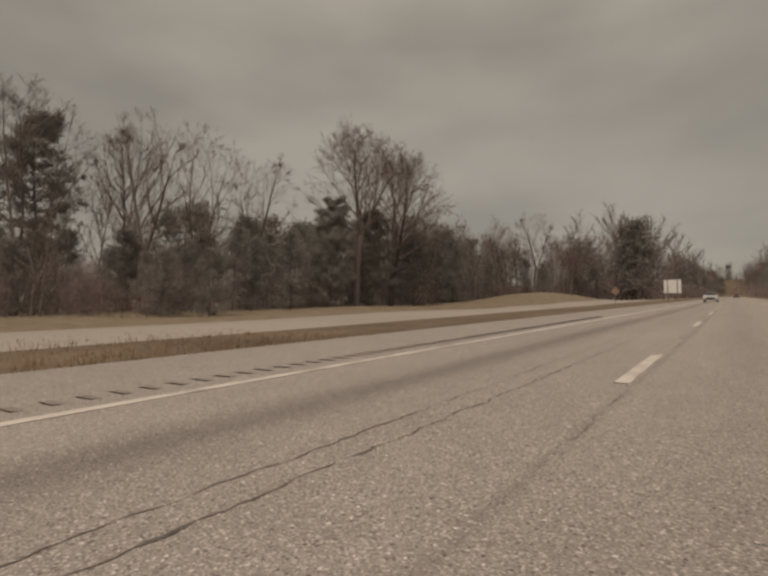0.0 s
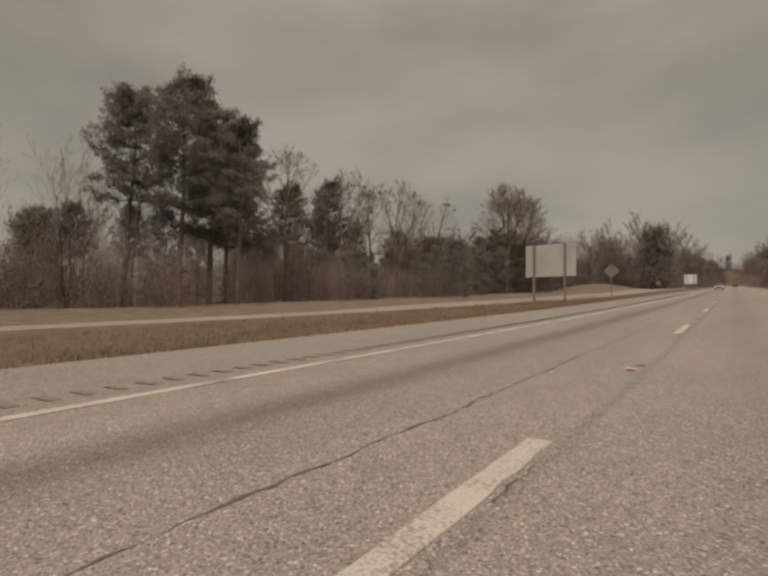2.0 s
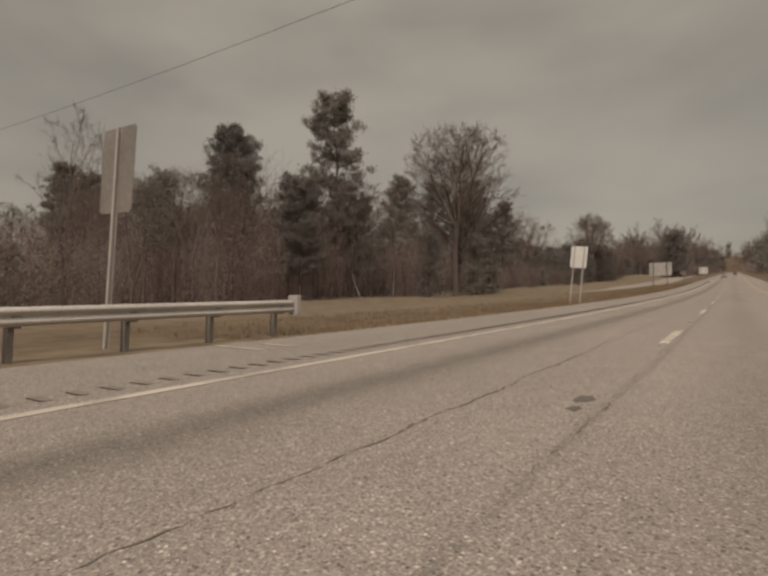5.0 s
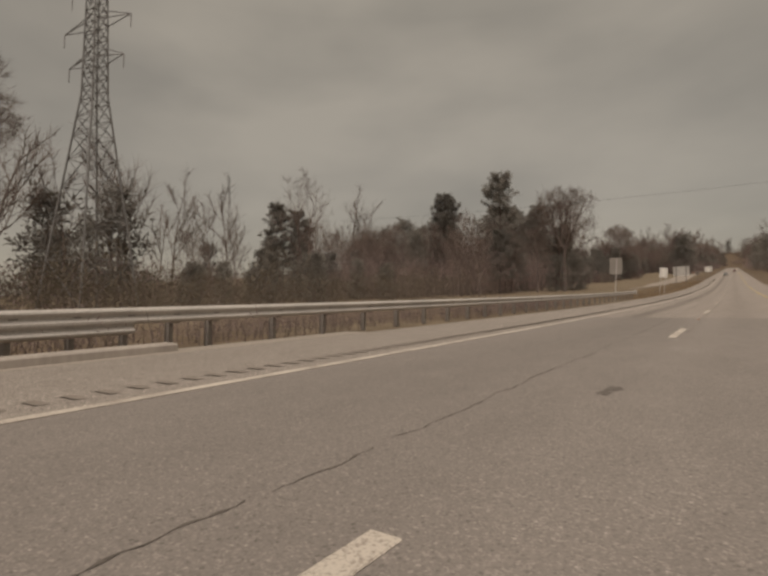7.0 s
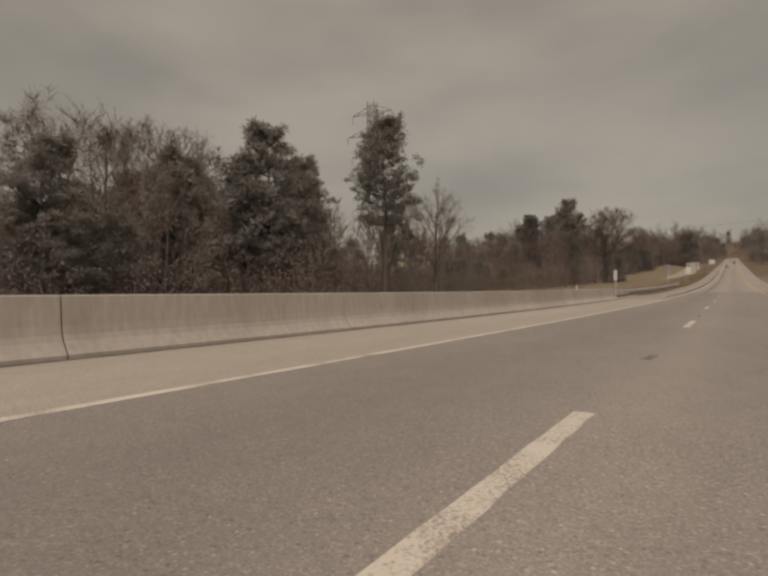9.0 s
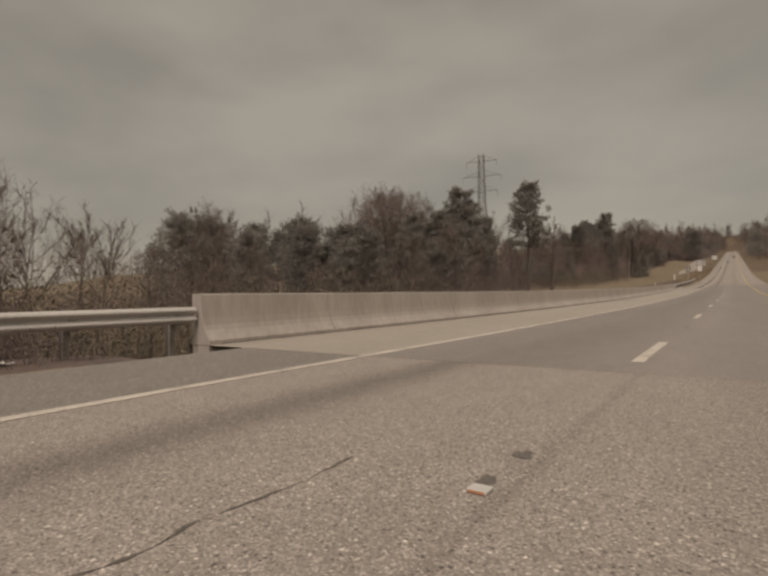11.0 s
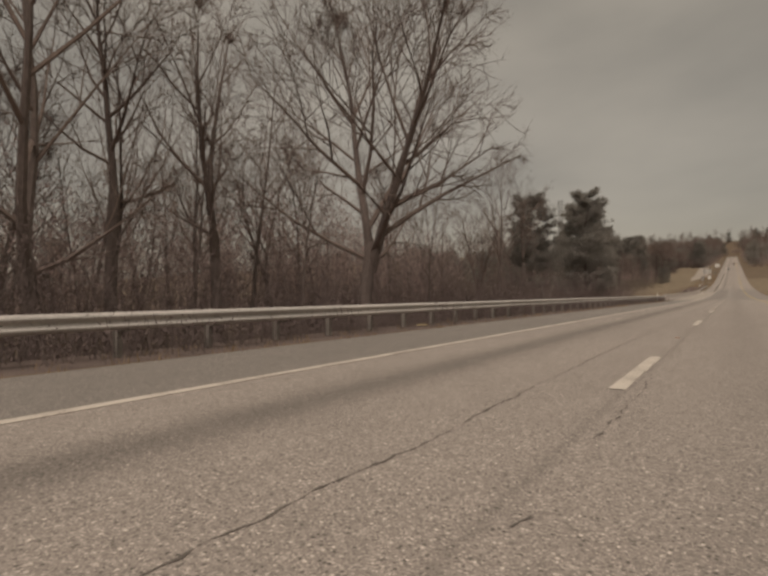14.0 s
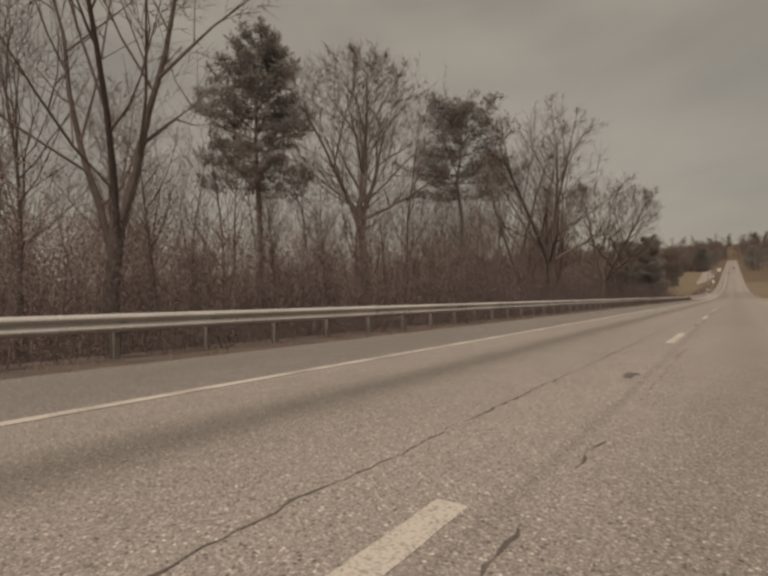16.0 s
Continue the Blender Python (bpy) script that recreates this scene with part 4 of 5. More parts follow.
def thicket(seed, height, spread, count):
    """Crowded thin upright stems with fine side twigs, leafless."""
    rng = random.Random(seed)
    stems, twig = ([], []), ([], [])
    for _ in range(count):
        a, r = rng.uniform(0, math.tau), spread * math.sqrt(rng.random())
        p = Vector((r * math.cos(a), r * math.sin(a), -0.3))
        h = height * rng.uniform(0.45, 1.1)
        lean = Vector((rng.uniform(-0.22, 0.22), rng.uniform(-0.22, 0.22), 1.0))
        q = p + lean * h * 0.5
        e = q + Vector((lean.x * 1.6 + rng.uniform(-0.15, 0.15), lean.y * 1.6 + rng.uniform(-0.15, 0.15), 0.9)) * h * 0.5
        tube(stems[0], stems[1], [p, q, e], [0.014, 0.010, 0.004], 3)
        for _ in range(70):
            u = rng.uniform(0.12, 1.0)
            o = p.lerp(q, u * 2) if u < 0.5 else q.lerp(e, u * 2 - 1)
            d = Vector((rng.gauss(0, 0.7), rng.gauss(0, 0.7), rng.uniform(0.1, 1.2))).normalized()
            s = d.orthogonal().normalized()
            s.rotate(Matrix.Rotation(rng.uniform(0, math.tau), 3, d))
            ln, w = height * rng.uniform(0.04, 0.115), rng.uniform(0.0035, 0.009)
            k = len(twig[0])
            twig[0].extend([o - s * w, o + s * w, o + d * ln])
            twig[1].append((k, k + 1, k + 2))
    return stems, twig


def tris(model):
    out = []
    for f in model[1]:
        out += [(f[0], f[i], f[i + 1]) for i in range(1, len(f) - 1)]
    return np.array([tuple(v) for v in model[0]], dtype=np.float64), np.array(out, dtype=np.int64)


def joined(name, pieces, mat):
    """One mesh from many placed copies of triangle lists."""
    vs, fs, k = [], [], 0
    for (v, f), m in pieces:
        a = np.array(m)
        vs.append(v @ a[:3, :3].T + a[:3, 3])
        fs.append(f + k)
        k += len(v)
    v, f = np.concatenate(vs), np.concatenate(fs)
    me = bpy.data.meshes.new(name)
    me.vertices.add(len(v))
    me.vertices.foreach_set("co", v.ravel())
    me.loops.add(f.size)
    me.loops.foreach_set("vertex_index", f.ravel().astype(np.int32))
    me.polygons.add(len(f))
    me.polygons.foreach_set("loop_start", np.arange(0, f.size, 3, dtype=np.int32))
    me.materials.append(mat)
    me.update(calc_edges=True)
    return me


class Kind:
    """A tree model whose copies share two meshes."""

    def __init__(self, name, model, mats, label, category, ref=20.0):
        self.meshes = [mesh_from(p, v, f, m) for p, (v, f), m in zip(("trunk", "crown"), model, mats)]
        self.name, self.label, self.category, self.ref = name, label, category, ref

    def put(self, x, y, scale=1.0, turn=0.0, group=""):
        at = Matrix.Translation((x, y, ground_z(x, y))) @ pose(0, 0, 0, 0, 0, turn) @ Matrix.Scale(scale, 4)
        ob = thing(self.name, self.label, self.category, group, at=at)
        for p, me in zip(("trunk", "crown"), self.meshes):
            part(p, me, None, ob)
        return ob


WOOD = (M_BARK, M_TWIG)
PINE = (M_BARK, M_NEEDLE)
L_BARE, L_PINE = "leafless grey-brown tree with fine winter twigs", "dark green pine with tufted needles and bare lower stem"
L_OAK = "spreading leafless tree with rounded crown of dense twigs"
bare_kinds = [Kind("bare_tree", fan_tree(11 + k, 20.0, (6.0, 4.6, 7.5, 3.6)[k], (5.4, 6.0, 4.8, 6.2)[k], (2, 3, 1, 2)[k], 0.34, 0.0125, (9, 5, 4) if k != 2 else (16, 5, 4), 9, 1, False), WOOD, L_BARE, "tree") for k in range(4)]
oak_kinds = [Kind("bare_tree", fan_tree(40 + k, 20.0, (8.6, 4.9, 5.4)[k], (6.6, 8.8, 7.0)[k], (3, 2, 2)[k], (0.42, 0.38, 0.30)[k], (0.0155, 0.017, 0.017)[k], (10, 6, 6) if k != 1 else (15, 7, 6), (7, 8, 6)[k], (2, 3, 2)[k]), WOOD, L_OAK, "tree") for k in range(3)]
pole_kinds = [Kind("bare_tree", bare_tree(60 + k, 16.0, (13, 6, 6), 3, 0.0075, False, 0.008), WOOD, "slender leafless young tree with upright twigs", "tree") for k in range(4)]
pine_kinds = [Kind("pine_tree", pine_tree(80 + k, 20.0, (0.42, 0.32, 0.5)[k], 0.17, 13, 60, 1.4, 0.6, fat=0.85, slim=0.95, tight=0.76), PINE, L_PINE, "tree") for k in range(3)]
pine_kinds.append(Kind("pine_tree", pine_tree(83, 20.0, 0.56, 0.25, 10, 60, 1.5, 0.5, 6, fat=0.75, slim=0.8, tight=0.85), PINE, "tall pine with a dense rounded crown on a long bare stem", "tree"))
wood_pine_kinds = [Kind("pine_tree", pine_tree(84 + k, 20.0, (0.42, 0.32, 0.5)[k], 0.19, 10, 14, 1.7, 0.6, fat=1.4), PINE, L_PINE, "tree") for k in range(3)]
bushy_kinds = [Kind("pine_tree", pine_tree(90 + k, 14.0, 0.2, (0.17, 0.24)[k], 13, 90, 1.0, 0.45, 6, fat=0.8, slim=0.7, side=2, tight=0.78), PINE, "bushy dark pine with foliage almost to the ground", "tree", 14.0) for k in range(2)]
bushy_kinds.append(Kind("pine_tree", pine_tree(92, 14.0, 0.26, 0.21, 13, 90, 1.05, 0.42, 6, fat=0.8, slim=0.7, side=2, tight=0.78), PINE, "broad bushy dark pine with rounded layered crown", "tree", 14.0))
cedar_kinds = [Kind("cedar_tree", pine_tree(100 + k, 10.0, 0.05, 0.22, 12, 22, 1.15, 0.55, 5, fat=1.4, slim=0.8, side=0), PINE, "dark evergreen cedar with foliage down to the ground", "tree", 10.0) for k in range(2)]

birch_kinds = [Kind("birch_sapling", bare_tree(170 + k, 6.0, (6, 4, 4), 3, 0.0085, False, 0.006, lean=0.38), (M_BIRCH, M_TWIG), "slender pale-barked sapling leaning in the brush", "tree") for k in range(2)]
for k, x, y, h, turn in ((0, 12.4, 345.3, 4.3, -90), (1, 12.4, 344.4, 4.3, -80), (0, 36.0, 89.5, 8.5, 10), (1, 42.0, -30.3, 8.0, 200)):
    birch_kinds[k].put(x, y, h / 6.0, turn, "trees at the wood's edge")

# trees with a place of their own
PLACED = (
    (oak_kinds[0], 42.0, -55.0, 25.0, 20), (oak_kinds[1], 45.0, -68.0, 26.0, 100), (bushy_kinds[0], 42.5, -50.0, 14.5, 10), (bushy_kinds[1], 44.5, -61.5, 14.5, 70),
    (pine_kinds[0], 70.5, -27.0, 25.0, 50), (pine_kinds[2], 75.0, -20.0, 23.5, 110), (bare_kinds[1], 60.5, -22.0, 25.5, 40), (bare_kinds[0], 57.0, -33.0, 25.0, 200),
    (bare_kinds[3], 62.5, -45.6, 27.0, 310), (bare_kinds[0], 60.0, -53.0, 25.0, 10), (bare_kinds[2], 66.0, -36.0, 25.0, 80), (bare_kinds[2], 52.0, 3.5, 23.0, 0),
    (pine_kinds[0], 55.0, 18.3, 28.5, 80), (pine_kinds[1], 58.0, 11.5, 28.0, 120), (pine_kinds[1], 63.0, 5.0, 27.0, 160), (pine_kinds[2], 64.0, 20.0, 28.5, 250),
    (pine_kinds[0], 47.0, 16.0, 21.5, 300), (pine_kinds[2], 59.8, 44.0, 25.0, 20), (oak_kinds[0], 31.6, 74.0, 24.5, 300), (oak_kinds[1], 35.5, 65.5, 23.5, 60),
    (cedar_kinds[0], 31.5, 81.5, 8.0, 0), (bare_kinds[2], 34.0, 86.0, 14.0, 90), (bushy_kinds[1], 39.5, 86.0, 13.0, 140), (cedar_kinds[1], 30.6, 70.6, 9.0, 40), (cedar_kinds[0], 30.0, 66.4, 8.0, 220), (bushy_kinds[0], 37.0, 99.0, 13.0, 30),
    (pine_kinds[0], 36.0, 59.8, 16.0, 20), (pine_kinds[1], 41.0, 88.8, 26.0, 200), (pine_kinds[2], 49.5, 98.0, 21.0, 300),
    (bare_kinds[3], 92.0, 94.0, 33.0, 0), (pine_kinds[1], 104.0, 93.0, 27.0, 40), (pine_kinds[0], 98.0, 91.0, 24.0, 130),
    (pine_kinds[0], 36.5, 194.3, 23.8, 45), (pine_kinds[1], 47.5, 204.0, 27.0, 95), (pine_kinds[2], 53.0, 191.5, 21.5, 190), (oak_kinds[2], 34.0, 185.6, 16.0, 10),
    (bare_kinds[1], 44.0, 183.0, 19.0, 100), (pine_kinds[1], 45.0, 218.0, 22.0, 140), (pine_kinds[0], 44.0, 230.0, 20.0, 30), (oak_kinds[0], 58.0, 212.0, 29.0, 0),
    (oak_kinds[1], 56.0, 222.0, 28.0, 90),
    (bushy_kinds[0], 14.4, 322.6, 15.2, 0), (bushy_kinds[1], 16.0, 317.2, 14.6, 200), (bushy_kinds[2], 18.3, 330.6, 13.8, 60),
    (oak_kinds[1], 14.9, 366.0, 19.5, 120), (bare_kinds[0], 19.4, 371.4, 18.5, 130), (bare_kinds[3], 18.2, 379.4, 21.5, 75), (oak_kinds[2], 15.2, 388.6, 23.5, 150),
    (pine_kinds[3], 28.0, 383.4, 27.0, 15), (bare_kinds[0], 17.5, 391.3, 19.0, 15), (bare_kinds[2], 31.0, 399.0, 23.0, 330), (oak_kinds[0], 25.5, 407.0, 24.0, 180),
    (pine_kinds[2], 34.0, 410.5, 26.0, 70), (bare_kinds[1], 20.0, 431.0, 24.0, 260), (oak_kinds[2], 22.0, 336.5, 13.0, 260), (bare_kinds[3], 17.6, 342.0, 16.0, 40),
    (bare_kinds[2], 28.5, 343.5, 17.0, 60), (bare_kinds[1], 26.0, 308.5, 13.5, 140))
for kind, x, y, h, turn in PLACED:
    kind.put(x, y, h / kind.ref, turn, "trees at the wood's edge")

# height of the closed canopy at the wood's front, along the road
CANOPY = ((-200, 12), (-75, 12), (-48, 10.5), (-32, 6.5), (-8, 5.5), (12, 7.5), (40, 8.5), (60, 10.5), (76, 11), (80, 14), (106, 14.5), (113, 11), (118, 7.5), (130, 6), (170, 6.5), (195, 7), (201, 14), (206, 16), (219, 16.5), (226, 12.5), (232, 9), (300, 9))


def canopy(x, y):
    """Trees further back may stand taller; the road sees them past the front at a slant."""
    front = y + 0.5 * (x - 40)
    top = float(np.interp(front, [a for a, _ in CANOPY], [h for _, h in CANOPY])) * max(1.0, x / 40)
    return top + max(0.0, road_z(y) - ground_z(x, y) - 0.6)


def scatter(seed, count, x0, x1, y0, y1, kinds, h0, h1, gap, group, edge=None, cap=0.0):
    rng, done, tries = random.Random(seed), [], 0
    while len(done) < count and tries < count * 30:
        tries += 1
        x, y = rng.uniform(x0, x1) ** 1.0, rng.uniform(y0, y1)
        if edge and x < edge(y):
            continue
        if any((x - a) ** 2 + (y - b) ** 2 < gap * gap for a, b in done):
            continue
        done.append((x, y))
        kind, ref = rng.choice(kinds)
        h = rng.uniform(h0, h1)
        if cap:
            h = min(h, cap * canopy(x, y) * rng.uniform(0.8, 1.1) * (1.3 if kind in bare_kinds or kind in pole_kinds else 1.0))
        kind.put(x, y, h / ref, rng.uniform(0, 360), group)


def wood_edge(y):
    return 36.0 + 6 * math.sin(y * 0.04) + (8 if -60 < y < 10 else 0) - 4 * smooth(40, 70, y)


T20 = [(k, 20.0) for k in bare_kinds]
POLE = [(k, 16.0) for k in pole_kinds]
PINES = [(k, 20.0) for k in wood_pine_kinds]
CEDAR = [(k, 10.0) for k in cedar_kinds]
W = "trees of the wood"
scatter(16, 40, 36, 72, 66, 118, CEDAR[:1] + T20 * 3, 10, 16, 3.6, W, cap=1.0)
scatter(17, 46, 40, 76, -120, 0, PINES[1:] + CEDAR * 3, 8, 14, 3.3, W, wood_edge, cap=1.0)
scatter(18, 36, 38, 82, 84, 110, PINES[:1] + T20 * 4, 12, 17, 2.9, W, cap=1.0)
scatter(19, 34, 24, 50, 338, 420, POLE, 12, 17, 2.2, W)
scatter(20, 30, 35, 54, -190, -72, T20 + [(oak_kinds[0], 20.0)], 14, 19, 3.2, W)
scatter(21, 22, 44, 84, 116, 146, CEDAR * 2, 5.5, 9.0, 3.2, W)
scatter(15, 18, 30, 60, 242, 300, T20, 9, 13, 4.0, W)
scatter(1, 70, 40, 92, -190, 122, T20 + POLE + PINES[:1], 17, 25, 3.4, W, wood_edge, cap=1.0)
scatter(2, 58, 39, 80, -190, 50, PINES + CEDAR * 2, 10, 18, 3.6, W, wood_edge, cap=1.0)
scatter(3, 18, 37, 80, 176, 204, T20 + PINES * 2, 12, 20, 4.0, W, cap=1.0)
scatter(13, 36, 39, 80, 203, 252, T20[:2] + PINES * 3, 19, 26, 3.4, W, cap=1.0)
scatter(4, 30, 19, 48, 338, 470, T20 + POLE * 2, 13, 19, 3.2, W)
scatter(5, 34, 15, 30, 336, 470, POLE, 9, 15, 2.2, W)


def undergrowth(seed, label, count, x0, x1, y0, y1, h0, h1, models, gap, edge=None, cap=0.0):
    """Brush that nobody could count, as one mass: stems and twigs."""
    rng, done, tries, stems, twigs = random.Random(seed), [], 0, [], []
    while len(done) < count and tries < count * 30:
        tries += 1
        x, y = rng.uniform(x0, x1), rng.uniform(y0, y1)
        if (edge and x < edge(y)) or any((x - a) ** 2 + (y - b) ** 2 < gap * gap for a, b in done):
            continue
        done.append((x, y))
        (stem, twig), ref = rng.choice(models)
        k = rng.uniform(h0, h1) / ref
        if cap:
            k = min(k, cap * canopy(x, y) * rng.uniform(0.75, 1.05) / ref)
        m = Matrix.Translation((x, y, ground_z(x, y))) @ pose(0, 0, 0, 0, 0, rng.uniform(0, 360)) @ Matrix.Diagonal((min(k, 1.5), min(k, 1.5), k, 1))
        stems.append((stem, m))
        twigs.append((twig, m))
    top = thing("undergrowth", label, "undergrowth", kind="stuff")
    return top, stems, twigs


def grow_undergrowth(mat, *args):
    top, stems, twigs = undergrowth(*args)
    tagged(part("stem", joined("stem", stems, M_BARK), M_BARK, top), kind="stuff")
    tagged(part("brush", joined("brush", twigs, mat), mat, top), kind="stuff")


LEAFY = [(tuple(tris(q) for q in shrub(120 + k, 4.2, 2.6, 1050, 0.30)), 4.2) for k in range(3)]
TALL = [(tuple(tris(q) for q in shrub(160 + k, 10.0, 3.0, 1700, 0.40, 0.70)), 10.0) for k in range(3)]
FINE = [(tuple(tris(q) for q in shrub(130 + k, 4.2, 2.4, 3200, 0.13)), 4.2) for k in range(2)]
LOW = [(tuple(tris(q) for q in shrub(150 + k, 1.0, 1.3, 420, 0.13)), 1.0) for k in range(3)]
STEMMY = [(tuple(tris(q) for q in thicket(140 + k, 4.2, 2.2, 32)), 4.2) for k in range(3)]
grow_undergrowth(M_THICKET, 23, "dark tangled brush under the evergreens of the wood", 190, 35, 66, -190, 46, 3.5, 7.5, TALL, 2.0, lambda y: wood_edge(y) - 1.5, 0.7)
grow_undergrowth(M_BRUSH, 6, "dark dense winter undergrowth along the wood's edge", 120, 35, 66, 46, 124, 6.0, 10.5, TALL, 2.0, lambda y: wood_edge(y) - 1.5, 0.95)
grow_undergrowth(M_BRUSH, 22, "dark undergrowth under the tall pines", 190, 44, 80, -60, 112, 5.5, 9.5, TALL, 2.2, None, 0.9)
grow_undergrowth(M_RUSSET, 16, "russet undergrowth with withered leaves at the wood's edge", 16, 34, 48, -120, 124, 2.5, 4.5, LEAFY, 3.0, lambda y: wood_edge(y) - 2.5)
grow_undergrowth(M_OLIVE, 7, "low tangled olive-brown brush on the open strip under the power line", 80, 29, 70, 120, 182, 2.6, 5.6, LEAFY, 3.0)
grow_undergrowth(M_THICKET, 8, "dark tall undergrowth in the gully beside the bridge", 60, 34, 62, 180, 240, 8.5, 12.5, TALL, 2.8, None, 0.85)
grow_undergrowth(M_OLIVE, 9, "leafless brush filling the gully below the bridge", 95, 24, 55, 238, 300, 6.5, 9.5, TALL, 2.7)
grow_undergrowth(M_OLIVE, 19, "low dark brush on the embankment past the bridge", 50, 17, 48, 298, 336, 3.2, 5.0, LEAFY, 2.6)
grow_undergrowth(M_THICKET, 10, "brown leafless thicket of thin stems behind the guardrail", 150, 11.6, 23, 340, 474, 3.6, 5.8, STEMMY + FINE, 1.5)
grow_undergrowth(M_THICKET, 13, "low brown brush on the embankment behind the guardrail", 60, 11.6, 23, 300, 345, 2.6, 4.2, FINE, 1.6)
grow_undergrowth(M_BRUSH, 11, "dark brush deep in the wood", 130, 21, 48, 336, 474, 7.0, 11.0, TALL, 2.3)
grow_undergrowth(M_THICKET, 12, "low dark brush under the guardrail along the embankment", 430, 8.75, 12.0, 299, 472, 0.35, 0.95, LOW, 0.62)
grow_undergrowth(M_BRUSH, 14, "low dark brush behind the guardrail before the bridge", 90, 9.9, 14.0, 148, 199, 0.5, 1.1, LOW, 1.0)


def far_woods(name, seed, count, x0, x1, y0, y1, label):
    """Distant woodland in one mass: thin-limbed trees and evergreens, too far to be told apart."""
    rng = random.Random(seed)
    plain = [tuple(tris(q) for q in bare_tree(200 + k, 18.0, (12, 28), 2, 0.010, False, 0.030)) for k in range(3)]
    green = [tuple(tris(q) for q in pine_tree(210 + k, 14.0, 0.12, 0.24, 8, 11, 2.5, 0.5, fat=1.3, side=0)) for k in range(2)]
    low = [tuple(tris(q) for q in shrub(220 + k, 6.0, 4.5, 380, 0.8, 1.0)) for k in range(2)]
    sets = {"limb": ([], M_TWIG), "needle": ([], M_NEEDLE), "brush": ([], M_BRUSH)}
    for _ in range(count):
        x, y = x0 + (x1 - x0) * rng.random() ** 1.4, rng.uniform(y0, y1)
        s = rng.uniform(1.3, 1.75)
        m = Matrix.Translation((x, y, ground_z(x, y))) @ pose(0, 0, 0, 0, 0, rng.uniform(0, 360)) @ Matrix.Diagonal((s, s, s, 1))
        t, c = rng.choice(plain if rng.random() < 0.7 else green)
        sets["limb"][0].append((t, m))
        sets["limb" if any(t is q[0] for q in plain) else "needle"][0].append((c, m))
        t, c = rng.choice(low)
        sets["brush"][0].append((c, Matrix.Translation((rng.uniform(-3, 3), rng.uniform(-3, 3), 0)) @ m))
    top = thing(name, label, "woods", kind="stuff")
    for key, (pieces, mat) in sets.items():
        tagged(part(key, joined(key, pieces, mat), mat, top), kind="stuff")


far_woods("far_woods", 31, 250, 22, 80, -900, -170, "distant leafless wood with dark evergreens along the highway")
far_woods("far_woods", 34, 130, 88, 190, -180, 470, "deep leafless wood behind the edge of the highway")
far_woods("far_woods", 33, 150, -260, 260, -1120, -715, "far wooded hill closing the highway's end")
far_woods("far_woods", 32, 120, -15, -75, -1000, -140, "distant dark wood across the highway")


# ---- lattice tower and overhead wire
def pylon(x, y, height):
    p = thing("transmission_tower", "grey steel lattice transmission tower above the trees", "pylon", at=pose(x, y, ground_z(x, y), 0, 0, 10))

    def half(z):
        u = z / height
        return 3.6 * (1 - u / 0.62) + 0.95 * u / 0.62 if u < 0.62 else 0.95 - 0.25 * (u - 0.62) / 0.38

    legs = [(-1, -1), (1, -1), (1, 1), (-1, 1)]
    for sx, sy in legs:
        v, f = [], []
        pts = [Vector((sx * half(z), sy * half(z), z)) for z in (-0.6, height * 0.62, height)]
        tube(v, f, pts, [0.13, 0.11, 0.08], 4)
        part("leg", mesh_from("leg", v, f, M_LATTICE), M_LATTICE, p)
    zs, z = [0.0], 0.0
    while z < height - 0.8:
        z += max(1.5, half(z) * 1.5)
        zs.append(min(z, height))
    for i in range(4):
        (ax, ay), (bx, by) = legs[i], legs[(i + 1) % 4]
        v, f = [], []
        for z0, z1 in zip(zs, zs[1:]):
            h0, h1 = half(z0), half(z1)
            a0, b0, a1, b1 = Vector((ax * h0, ay * h0, z0)), Vector((bx * h0, by * h0, z0)), Vector((ax * h1, ay * h1, z1)), Vector((bx * h1, by * h1, z1))
            tube(v, f, [a0, b1], [0.05, 0.05], 3)
            tube(v, f, [b0, a1], [0.05, 0.05], 3)
            tube(v, f, [a1, b1], [0.05, 0.05], 3)
        part("bracing", mesh_from("bracing", v, f, M_LATTICE), M_LATTICE, p)
    for zc, reach in ((height * 0.72, 4.6), (height * 0.83, 5.6), (height * 0.94, 4.4)):
        for s in (-1, 1):
            v, f = [], []
            h = half(zc)
            tip = Vector((s * reach, 0, zc))
            for q in (Vector((s * h, h, zc)), Vector((s * h, -h, zc)), Vector((s * h, 0, zc + 1.5))):
                tube(v, f, [q, tip], [0.07, 0.05], 4)
            tube(v, f, [tip, tip - Vector((0, 0, 1.6))], [0.07, 0.05], 5)
            part("cross_arm", mesh_from("cross_arm", v, f, M_LATTICE), M_LATTICE, p)


pylon(60.0, 164.0, 39.5)


def wire(y, height, x0, x1, sag):
    v, f = [], []
    zr = road_z(y)
    pts = [Vector((x0 + (x1 - x0) * i / 40, y + 0.03 * (x0 + (x1 - x0) * i / 40), zr + height - sag * (1 - (2 * i / 40 - 1) ** 2) + 0.0)) for i in range(41)]
    tube(v, f, pts, [0.010] * 41, 5)
    tagged(new("overhead_wire", mesh_from("overhead_wire", v, f, M_RUBBER)), "thin dark overhead wire strung across the highway", "cable")


wire(122.0, 14.2, -45, 62, 1.6)


